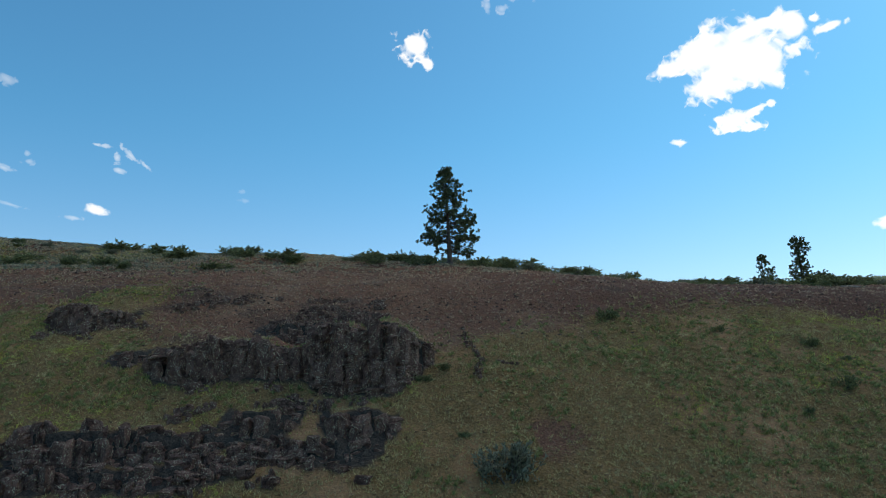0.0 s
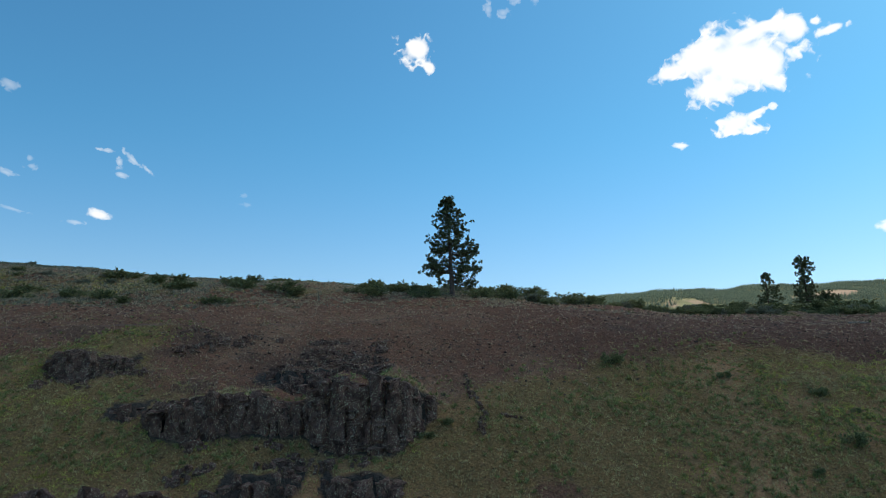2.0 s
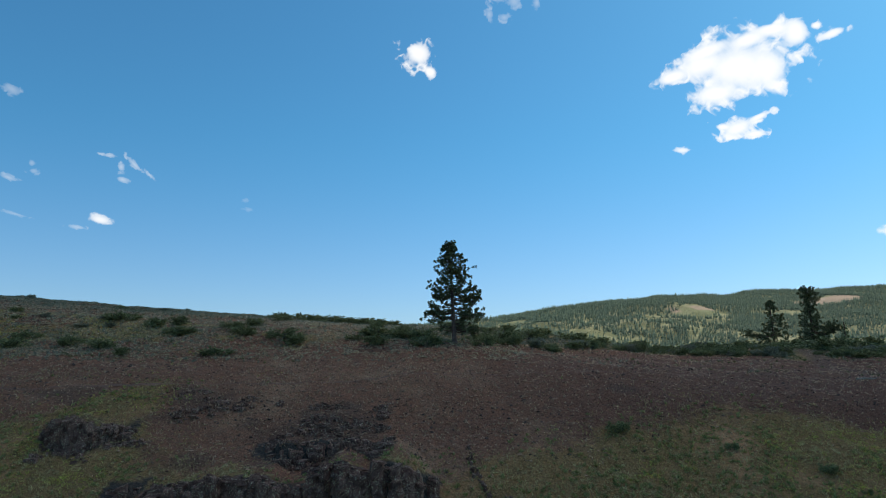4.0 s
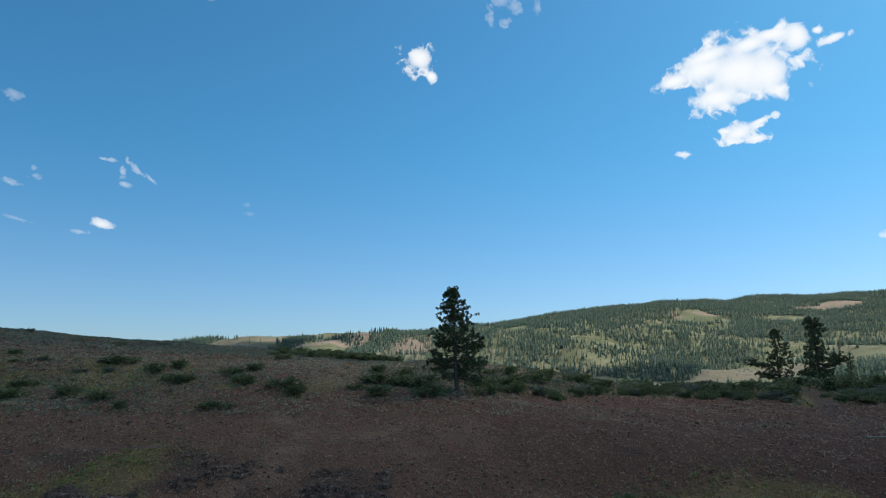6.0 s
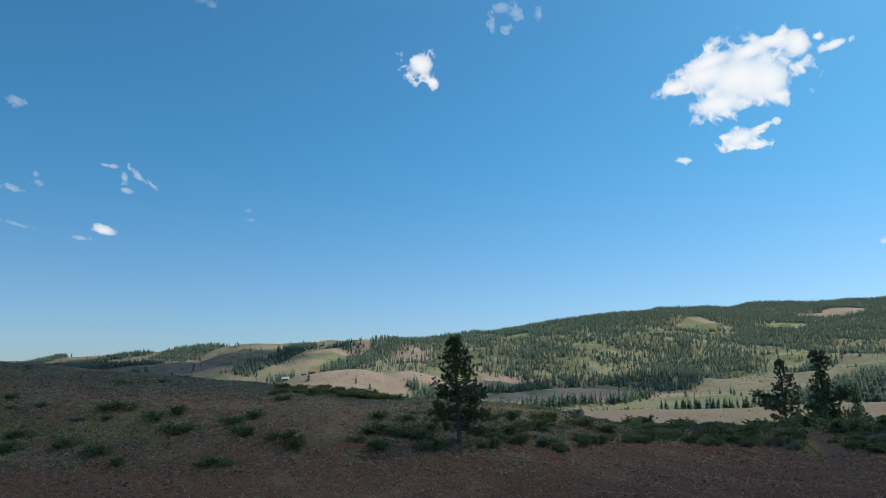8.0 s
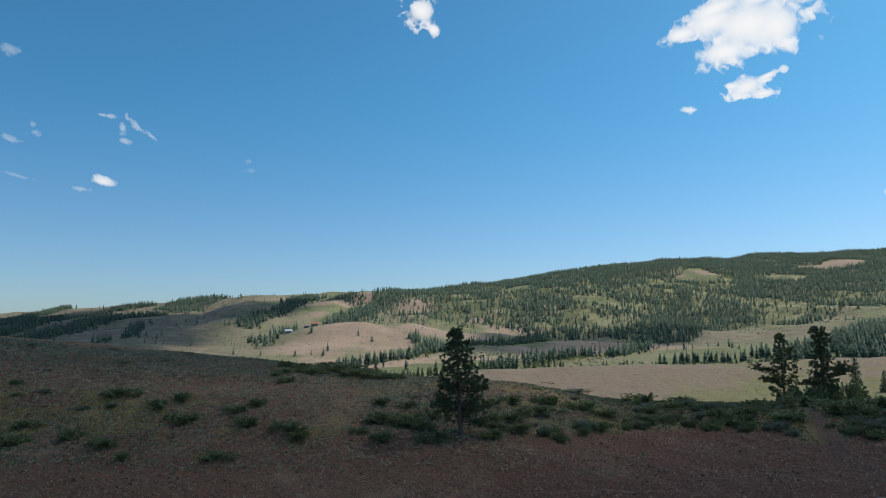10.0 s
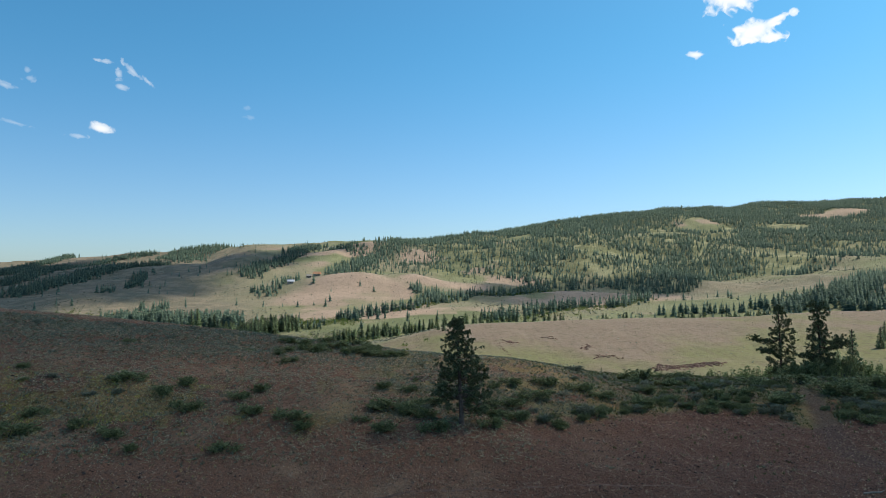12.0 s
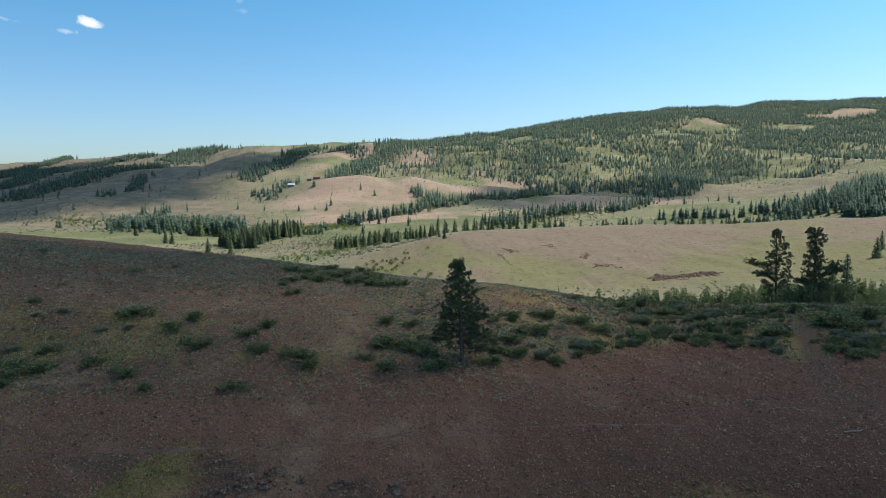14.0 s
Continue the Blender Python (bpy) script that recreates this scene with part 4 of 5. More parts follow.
odds = odds * np.clip(dens * (1.25 + 1.3 * fbm(wx / 35, wy / 50, 3, 86)) + 0.5 * (dens > 0.8), 0.04, 1)
for cx, cy, rx, ry in [(118, 1364, 45, 70), (582, 1576, 60, 90), (760, 1539, 45, 80), (974, 1700, 90, 80), (458, 1455, 40, 70), (250, 1180, 40, 50)]:
    odds = odds * sstep(0.7, 1.25, np.hypot((wx - cx) / rx, (wy - cy) / ry) + 0.25 * fbm(wx / 30, wy / 30, 2, 83))
keep = nrng.random(n) < odds
WOOD += [(x, y, h) for x, y, h in zip(wx[keep], wy[keep], 4.5 + 9.0 * nrng.random(keep.sum()) ** 1.7)]
# stragglers over the hills
for _ in range(700):
    b, d = nrng.uniform(-0.7, 0.7), math.sqrt(nrng.uniform(560 ** 2, 1700 ** 2))
    if fbm(np.array([b * d / 150]), np.array([d / 150]), 3, 84)[0] > 0.15:
        WOOD.append((b * d, d, nrng.uniform(5, 11)))

FARM = [(-213, 893), (-202, 1010), (-211, 998)]
WOOD = [t for t in WOOD if not any(abs(t[0] - hx * t[1] / hy) < 12 and -5 < hy - t[1] < 120 for hx, hy in FARM)]
wood = np.array(WOOD)
near_wood = wood[wood[:, 1] < 700]
nearest = near_wood[np.argsort(near_wood[:, 1])][:300]
rest = wood[~np.isin(wood[:, 1], nearest[:, 1])]
middle, rest = rest[rest[:, 1] < 720], rest[rest[:, 1] >= 720]


def far_tree_template(seed, tiers, sides):
    """A plain conifer of ragged skirts."""
    rng = np.random.default_rng(seed)
    v, f = [], []
    for n in range(tiers):
        lo, hi = 0.05 + 0.86 * n / tiers, 0.05 + 0.86 * n / tiers + 1.1 / tiers
        r = 0.20 * (1 - 0.78 * n / (tiers - 1)) * rng.uniform(0.85, 1.12)
        base = len(v)
        v.append((0, 0, min(hi, 1.0)))
        for k in range(sides):
            a = 2 * math.pi * k / sides + rng.uniform(-0.4, 0.4) + 5 * lo
            rr = r * rng.uniform(0.65, 1.25)
            v.append((math.cos(a) * rr, math.sin(a) * rr, lo + rng.uniform(-0.04, 0.05)))
        f += [(base, base + 1 + k, base + 1 + (k + 1) % sides) for k in range(sides)]
    return np.array(v), np.array(f)


TREE_FORMS = [far_tree_template(400 + k, 4, 5) for k in range(5)]


def mass_of_trees(name, label, trees, slim, fat, material):
    """Many conifers as one mesh; normals lean outwards and up, as a mass of needles scatters light."""
    vs, fs, lean, at = [], [], [], 0
    tz = height(trees[:, 0], trees[:, 1])
    for k, (v, f) in enumerate(TREE_FORMS):
        pick = np.arange(len(trees)) % 5 == k
        p, z = trees[pick], tz[pick]
        turn = nrng.uniform(0, 6.28, len(p))
        wide = p[:, 2] * nrng.uniform(slim, fat, len(p))
        c, s = np.cos(turn)[:, None], np.sin(turn)[:, None]
        X = p[:, 0, None] + wide[:, None] * (c * v[:, 0] - s * v[:, 1])
        Y = p[:, 1, None] + wide[:, None] * (s * v[:, 0] + c * v[:, 1])
        Z = z[:, None] - 0.3 + p[:, 2, None] * v[:, 2]
        vs.append(np.stack([X, Y, Z], -1).reshape(-1, 3))
        lean.append(np.stack([4 * (c * v[:, 0] - s * v[:, 1]), 4 * (s * v[:, 0] + c * v[:, 1]), np.full(X.shape, 0.75)], -1).reshape(-1, 3))
        fs.append((np.arange(len(p))[:, None, None] * len(v) + f[None] + at).reshape(-1, f.shape[1]))
        at += len(p) * len(v)
    me = mesh_from(name, np.concatenate(vs), np.concatenate(fs), True)
    me.materials.append(material)
    lean = np.concatenate(lean)
    me.normals_split_custom_set_from_vertices(lean / np.linalg.norm(lean, axis=1)[:, None])
    return tagged(new(name, me), label, "forest", kind="stuff")


mass_of_trees("far_woods", "dark conifer woods on the far hills", rest, 0.75, 1.5, WOODS)
for n, (x, y, h) in enumerate(nearest):
    fir(x, y, h, 0, "dark green conifer standing in the valley", "conifers along the creek", 1000 + n)


def spray_forms(seed, wide, whorls, per):
    """Five conifer crowns of small sprays, as arrays."""
    forms = []
    for k in range(5):
        crown = fir_meshes(seed + k, 1.0, wide + 0.03 * (k % 3), whorls, per)[1]
        forms.append((np.array([p.co[:] for p in crown.vertices]), np.array([p.vertices[:] for p in crown.polygons])))
    return forms


TREE_FORMS = [far_tree_template(430 + k, 9, 7) for k in range(5)]
mass_of_trees("creek_woods", "stands of dark conifers on the valley floor", middle, 0.9, 1.3, WOODS)
# saplings in the draw behind the bench
rng = random.Random(9)
young = []
while len(young) < 900:
    b, d = rng.uniform(0.07, 0.76), rng.uniform(116, 168)
    if b < 0.26 and rng.random() < 0.8:
        continue
    top = rng.uniform(1.6, 5.4) + (1.8 if b > 0.42 else 0.0)
    young.append((b * d, d, min(max(2.2, top - ground_at(b * d, d)), 9.0)))
young.sort(key=lambda p: p[1])
for n, (x, y, h) in enumerate(young[:290]):
    fir(x, y, h, 1, "slender young fir in the draw", "young firs in the draw", 2000 + n)
TREE_FORMS = spray_forms(330, 0.14, 12, 5)
mass_of_trees("young_firs", "thicket of slender young firs filling the draw", np.array(young[290:]), 0.75, 1.2, YOUNG_WOODS)
fir(71.5, 122.0, 11.0, 0, "slender dark conifer beside the twin pines", "conifers on the golden hill", 3900)
for b, d, h in [(0.634, 320, 9.5), (0.628, 300, 10.0), (0.53, 330, 7.0), (-0.012, 380, 6.0), (-0.02, 395, 5.0), (0.565, 250, 9)]:
    fir(b * d, d, h, 0, "dark conifer alone on the golden hillside", "conifers on the golden hill", 3000 + int(d))


# ---- basalt ----
def column_mesh(seed):
    """A craggy basalt block, one unit high and about one wide, with a slanting broken top."""
    rng = np.random.default_rng(seed)
    n = 7
    ang = np.sort(np.arange(n) * 2 * math.pi / n + rng.uniform(-0.4, 0.4, n))
    rad = rng.uniform(0.40, 0.62, n)
    slant = rng.normal(size=2) * 0.14
    v, f = [], []
    for z, k in ((-0.05, 1.05), (0.25, 1.0), (0.5, 1.03), (0.78, 0.97), (0.95, 0.93), (1.0, 0.72)):
        j = rng.normal(size=(n, 3)) * (0.05, 0.05, 0.03)
        for a, r, d in zip(ang, rad, j):
            x, y = math.cos(a) * r * k, math.sin(a) * r * k
            v.append((x + d[0], y + d[1], z + d[2] + (slant[0] * x + slant[1] * y) * z))
    for r in range(5):
        for c in range(n):
            d = (c + 1) % n
            f.append((r * n + c, r * n + d, (r + 1) * n + d, (r + 1) * n + c))
    top = len(v)
    v.append((0, 0, 1.0 + rng.uniform(-0.02, 0.06)))
    f += [(5 * n + c, 5 * n + (c + 1) % n, top) for c in range(n)]
    me = bpy.data.meshes.new("basalt_block")
    me.from_pydata(v, [], f)
    me.materials.append(BASALT)
    return me


BLOCKS = [column_mesh(500 + k) for k in range(20)]


def block(parent, rng, x, y, z, w, d, h, tilt=0.0, name="column"):
    ob = new(name, BLOCKS[rng.randrange(20)])
    ob.parent = parent
    ob.location = (x, y, z)
    ob.scale = (w, d, h)
    loose = 1.0 if name == "column" else 4.0
    ob.rotation_euler = (rng.gauss(0, 0.03) * loose - tilt, rng.gauss(0, 0.04) * loose, rng.uniform(-3, 3))


LEDGE_LABELS = {
    "main": "dark columnar basalt cliff with pale lichen in the slope",
    "low_left": "long broken basalt ledge low on the grassy slope",
    "low_left_foot": "lower step of broken basalt with mossy gaps",
    "low_mid": "blocky basalt ledge with grass on top",
    "low_mid_right": "short cracked basalt ledge beside a grassy gap",
    "low_mid_foot": "low row of fallen basalt blocks in grass",
    "upper": "rough dark basalt ledge at the edge of bare soil",
    "knob": "dark basalt knob in the green slope",
    "small": "small basalt ridge alone in the grass",
}


def ledge_of_basalt(wall, seed):
    """Columns side by side, cracked across, in two rows back into the hill."""
    name, xs, ys, tops = wall
    rng = random.Random(seed)
    root = tagged(new("basalt_cliff" if name == "main" else "basalt_ledge"), LEDGE_LABELS[name], "cliff" if name == "main" else "rock", "basalt ledges in the slope")
    slim = 0.84 if name in ("main", "knob") else 0.8
    made, x = 0, xs[0] + 0.1
    while x < xs[-1] and made < 295:
        w = slim * rng.choice((0.4, 0.5, 0.6, 0.75, 0.95)) * rng.uniform(0.85, 1.15)
        top, front = float(wall_top(np.array([x]), xs, tops)[0]), float(wall_front(np.array([x]), xs, ys)[0])
        foot = ground_at(x, front - 0.5) - 0.45
        low = name not in ("main", "knob")
        cut = rng.choice((-0.5, -0.2, -0.1, 0.0, 0.05, 0.1)) * rng.uniform(0.5, 1.0)
        for row in (0, 1, 2) if low else (0, 1):
            y, z = front + row * 0.5 + rng.uniform(-0.06, 0.06) + (rng.uniform(-0.35, 0.25) if low else 0), foot + 0.4 * row
            share = (rng.uniform(0.15, 0.8), rng.uniform(0.45, 1.0), rng.uniform(0.7, 1.05))[row] if low else 1.0
            cap = foot + (top - 0.15 - foot) * share + (cut if row == 0 else rng.uniform(-0.1, 0.12))
            while z < cap - 0.12:
                h = rng.choice((0.6, 0.9, 1.4, 1.8) if low else (0.35, 0.6, 0.9, 1.4)) * rng.uniform(0.8, 1.2)
                if cap - z - h < 0.3:
                    h = cap - z
                size = rng.choice((0.7, 0.85, 1.1)) if low else 1.0
                block(root, rng, x + rng.uniform(-0.05, 0.05), y + 0.15 * (z - foot) + rng.uniform(-0.05, 0.05), z, w * 1.34 * size, rng.uniform(0.7, 1.0), h * 1.08, 0.10)
                made += 1
                z += h
        x += w * rng.uniform(0.80, 0.95)


def rubble(name, label, x0, x1, y0, y1, share, size, tall, seed, shape=3.0):
    """A broken outcrop: blocks standing out of the slope in ragged steps."""
    rng = random.Random(seed)
    root = tagged(new(name), label, "rock", "broken basalt outcrops")
    made = 0
    y = y0
    while y < y1 and made < 290:
        x = x0 + rng.uniform(0, size)
        while x < x1 and made < 290:
            cx, cy = (2 * x - x0 - x1) / (x1 - x0), (2 * y - y0 - y1) / (y1 - y0)
            n = vnoise(np.array([x / shape + seed]), np.array([y / (0.6 * shape)]), seed)[0]
            if n * (1.25 - 0.75 * max(abs(cx), abs(cy)) ** 3) > 1 - share:
                w = size * rng.uniform(0.45, 1.0) * (1.9 if rng.random() < 0.2 else 1.0)
                h = tall * rng.uniform(0.3, 1.0) * (0.5 + n)
                block(root, rng, x, y + rng.uniform(-0.2, 0.2), ground_at(x, y) - 0.45 * h - 0.1, w * 1.1, w * rng.uniform(0.8, 1.2), h * 1.25, 0.08, "basalt_block")
                made += 1
            x += size * rng.uniform(0.75, 1.1)
        y += size * 0.85
    return root


for n, wall in enumerate(WALLS):
    ledge_of_basalt(wall, 700 + n)
rubble("basalt_outcrop", "loose basalt blocks fallen below the ledges", -20.8, -2.4, 30.4, 35.2, 0.34, 0.5, 0.5, 71, 1.6)
rubble("basalt_outcrop", "fallen blocks at the foot of the basalt cliff", -16.5, -1.5, 36.4, 40.2, 0.30, 0.42, 0.4, 72, 1.4)
rubble("basalt_outcrop", "low basalt rubble above the cliff", -13.6, -3.6, 46.4, 53.6, 0.50, 0.40, 0.30, 74, 1.6)
rubble("basalt_outcrop", "sloping mass of broken basalt behind the cliff", -12.6, -3.0, 42.4, 46.8, 0.56, 0.46, 0.5, 76, 2.0)
rubble("basalt_outcrop", "scattered dark stones round the basalt knob", -28.8, -20.4, 45.4, 51.4, 0.46, 0.4, 0.4, 73, 1.6)
rubble("basalt_outcrop", "low dark scree patch near the bare soil", -21.4, -14.6, 50.6, 55.4, 0.48, 0.42, 0.26, 75, 1.5)


def stone_line(label, points, count, size, seed):
    rng = random.Random(seed)
    root = tagged(new("stone_line"), label, "rocks", "broken basalt outcrops")
    for k in range(count):
        f = k / count * (len(points) - 1)
        i = int(f)
        (x0, y0), (x1, y1) = points[i], points[i + 1]
        x, y = x0 + (x1 - x0) * (f - i) + rng.gauss(0, 0.10), y0 + (y1 - y0) * (f - i) + rng.gauss(0, 0.1)
        w = size * rng.uniform(0.5, 1.2)
        block(root, rng, x, y, ground_at(x, y) - 0.5 * w, w, w, w * 1.1, 0, "stone")


stone_line("thin winding line of dark stones in the grass", [(1.5, 47.4), (1.7, 45.5), (1.9, 43.9), (2.3, 42.9), (2.5, 42.1), (2.2, 41.0), (2.3, 40.0)], 60, 0.24, 77)
stone_line("short row of dark stones in the grass", [(3.6, 42.0), (4.6, 41.6)], 12, 0.22, 78)
rubble("basalt_outcrop", "flat dark rock pavement on the bare shoulder", -51.0, -46.0, 76.0, 80.0, 0.5, 0.5, 0.2, 78, 2.0)
rubble("basalt_outcrop", "flat dark rock pavement behind the lone pine", -5.5, 0.5, 84.0, 88.0, 0.5, 0.5, 0.25, 79, 2.0)


# ---- ground cover ----
def stuff(name, label, category, v, f, material):
    me = mesh_from(name, v, f)
    me.materials.append(material)
    return tagged(new(name, me), label, category, kind="stuff")


def scatter(rng, n, x0, x1, y0, y1, weight):
    x, y = rng.uniform(x0, x1, n), rng.uniform(y0, y1, n)
    keep = rng.random(n) < weight(x, y)
    x, y = x[keep], y[keep]
    return np.stack([x, y, height(x, y) - 0.02], -1)


def on_rock(x, y):
    return near_wall(x, y) > 0.5


grng = np.random.default_rng(91)


def grassy(x, y):
    c = cover(x, y)
    return np.clip(c[0] * (0.35 + 0.65 * sstep(0.3, 0.7, 0.5 * vnoise(x / 1.7, y / 1.7, 92) + 0.5 * vnoise(x / 0.5, y / 0.5, 192))), 0, 1) * ~on_rock(x, y) * (np.abs(x) < 0.72 * y)


spots = scatter(grng, 170000, -46, 46, 26, 60, grassy)
v, f = blades(grng, spots, 5, 0.16, 0.026, 1.0)
stuff("hill_grass", "short green and straw grass on the slope", "grass", v, f, GRASS)
spots = scatter(grng, 42000, -75, -14, 60, 84, lambda x, y: np.clip(1.2 * cover(x, y)[0], 0, 1) * (0.3 + 0.7 * vnoise(x / 1.7, y / 1.7, 100)))
v, f = blades(grng, spots, 4, 0.22, 0.035, 1.1)
stuff("hill_grass", "thin green grass among the shrubs of the shoulder", "grass", v, f, GRASS)
spots = scatter(grng, 17000, -40, 40, 27, 58, lambda x, y: grassy(x, y) * sstep(0.40, 0.75, vnoise(x / 5, y / 5, 93) + 0.12 * sstep(0, 20, x)))
v, f = blades(grng, spots, 22, 0.22, 0.06, 0.6)
stuff("leafy_clumps", "bright green leafy clumps in the grass", "plants", v, f, FRESH_LEAF)
dry = lambda x, y: np.clip(cover(x, y)[1] * (0.35 + 0.65 * vnoise(x / 2.5, y / 2.5, 94)), 0, 1) * (1 - 0.5 * sstep(-2, 20, x)) * (np.abs(x) < 0.75 * y)
spots = scatter(grng, 120000, -85, 75, 44, 122, dry)
v, f = blades(grng, spots, 5, 0.16, 0.07, 0.5)
stuff("dry_bunchgrass", "small pale bunchgrass tufts on bare soil", "grass", v, f, STRAW)
brushy = lambda x, y: np.clip(0.08 * dry(x, y) + 0.55 * np.exp(-((x + 40) / 20) ** 2 - ((y - 71) / 9) ** 2) + 0.8 * sstep(84, 98, y) * (x < -8) + 0.95 * cover(x, y)[2] * sstep(-10, -4, x + 3 * fbm(x / 6, y / 6, 2, 97)) * (0.3 + 0.7 * vnoise(x / 3, y / 3, 98)), 0, 1)
spots = scatter(grng, 62000, -85, 75, 62, 112, lambda x, y: brushy(x, y) * (np.abs(x - curve(y, [60.0, 66.0, 74.6, 81.7, 94.6], [44.5, 41.8, 41.8, 43.5, 49.7])) > 1.7))
leafy = grng.random(len(spots)) < 0.12 + 0.7 * sstep(8, 32, spots[:, 0])
v, f = blades(grng, spots[leafy], 9, 0.32, 0.055, 0.9)
stuff("low_green_brush", "low dark green undergrowth on the bench", "plants", v, f, UNDERGROWTH)
spots = spots[~leafy]
v, f = blades(grng, spots, 9, 0.30, 0.055, 0.9)
stuff("low_sage", "low grey-green sage covering the bench", "plants", v, f, SAGE)
# clods of soil and dead tussocks
CLOD = leaf_mat("dry_clods", (0.088, 0.054, 0.039), (0.424, 0.270, 0.172), True, 0.0)
spots = scatter(grng, 90000, -85, 75, 42, 118, lambda x, y: np.clip(cover(x, y)[1] * (0.3 + 0.7 * vnoise(x / 1.8, y / 1.8, 194)), 0, 1) * (np.abs(x) < 0.75 * y) * ~on_rock(x, y))
CORNERS = np.array([(1, 0, 0), (-1, 0, 0), (0, 1, 0), (0, -1, 0), (0, 0, 1), (0, 0, -1)], float)
SIDES = np.array([(0, 2, 4), (2, 1, 4), (1, 3, 4), (3, 0, 4), (2, 0, 5), (1, 2, 5), (3, 1, 5), (0, 3, 5)])
size = 0.045 + 0.095 * grng.random(len(spots)) ** 2
v = spots[:, None] + (CORNERS[None] + grng.normal(size=(len(spots), 6, 3)) * 0.25) * size[:, None, None] * np.array([1.3, 1.0, 0.7])
stuff("clods", "brown clods and dead tussocks over the bare soil", "clods", v.reshape(-1, 3), (np.arange(len(spots))[:, None, None] * 6 + SIDES[None]).reshape(-1, 3), CLOD)
# loose stones
spots = scatter(grng, 44000, -80, 70, 44, 112, lambda x, y: np.clip(cover(x, y)[1] * sstep(0.3, 0.8, vnoise(x / 4, y / 4, 95)) + 0.02, 0, 1))
size = 0.04 + 0.12 * grng.random(len(spots)) ** 4
v = spots[:, None] + (CORNERS[None] + grng.normal(size=(len(spots), 6, 3)) * 0.28) * size[:, None, None] * np.array([1.2, 1.0, 0.7])
f = np.arange(len(spots))[:, None, None] * 6 + SIDES[None]
stuff("loose_stones", "small dark stones strewn over the bare soil", "stones", v.reshape(-1, 3), f.reshape(-1, 3), STONE)


# brush of the far country, and leafy thickets along the creek
def lumps(name, label, places, sizes, material, squash=0.8, leaves=0):
    n = len(places)
    c = np.stack([places[:, 0], places[:, 1], height(places[:, 0], places[:, 1]) + 0.25 * sizes], -1)
    if leaves:
        d = grng.normal(size=(n, leaves, 3))
        d /= np.linalg.norm(d, axis=2)[:, :, None]
        d[:, :, 2] = np.abs(d[:, :, 2]) * squash * 1.3
        c = (c[:, None] + d * sizes[:, None, None] * grng.uniform(0.45, 1.0, (n, leaves, 1))).reshape(-1, 3)
        v, f = blades(grng, c, 2, 0.42, 0.34, 0.7, d.reshape(-1, 3))
        return stuff(name, label, "bushes", v, f, material)
    v = c[:, None] + (CORNERS[None] + grng.normal(size=(n, 6, 3)) * 0.3) * sizes[:, None, None] * np.array([1.1, 1.0, squash])
    f = np.arange(n)[:, None, None] * 6 + SIDES[None]
    return stuff(name, label, "bushes", v.reshape(-1, 3), f.reshape(-1, 3), material)


n = 60000
fb, fd = grng.uniform(-0.72, 0.72, n), np.exp(grng.uniform(math.log(230), math.log(1500), n))
fx, fy = fb * fd, fd
fcov = cover(fx, fy)
odds = np.clip(0.08 * (1 - 0.7 * fcov[3]) + 0.75 * sstep(0.0, 0.6, fbm(fx / 60, fy / 60, 3, 96)) * (1 - fcov[4]) * (1 - 0.97 * fcov[3]), 0, 1)
keep = grng.random(n) < odds
lumps("far_brush", "low sagebrush dotting the far slopes", np.stack([fx, fy], -1)[keep], (0.2 + 0.45 * grng.random(keep.sum()) ** 2 + 0.0003 * fy[keep]) * (1 - 0.45 * fcov[3][keep]), SAGE)
spots = scatter(grng, 22000, -85, 8, 63, 112, lambda x, y: np.clip(cover(x, y)[1] * (0.25 + 0.75 * vnoise(x / 3, y / 3, 99)), 0, 1) * ~on_rock(x, y))
dome = grng.normal(size=(len(spots), 11, 3))
dome /= np.linalg.norm(dome, axis=2)[:, :, None]
dome[:, :, 2] = np.abs(dome[:, :, 2])
girth = 0.09 + 0.15 * grng.random(len(spots)) ** 1.5
hummocks = (spots[:, None] + dome * girth[:, None, None] * np.array([1.1, 1.0, 0.75])).reshape(-1, 3)
v, f = blades(grng, hummocks, 1, 0.11, 0.10, 0.5, dome.reshape(-1, 3))
stuff("cushion_plants", "pale grey-green cushion plants dotted over bare soil", "plants", v, f, CUSHION)
thick = []
for (x0, y0), (x1, y1), m, wide in [((-330, 660), (-200, 590), 320, 14), ((-195, 575), (-90, 610), 420, 10), ((-100, 470), (-20, 560), 160, 8), ((30, 600), (230, 780), 260, 10),
                                  ((-60, 700), (0, 800), 160, 10), ((-420, 700), (-330, 665), 160, 16), ((40, 830), (120, 890), 220, 14), ((-110, 380), (-60, 440), 90, 9), ((-58, 300), (-25, 335), 60, 8), ((-50, 285), (-12, 285), 34, 6)]:
    f = grng.random(m)
    thick.append(np.stack([x0 + (x1 - x0) * f + grng.normal(size=m) * wide, y0 + (y1 - y0) * f + grng.normal(size=m) * wide], -1))
thick = np.concatenate(thick)
lumps("creek_thicket", "light green leafy thickets along the creek", thick, grng.uniform(0.9, 2.6, len(thick)) * np.where(thick[:, 1] < 400, 0.55, 1.0), YOUNG_LEAF, 1.3, 28)


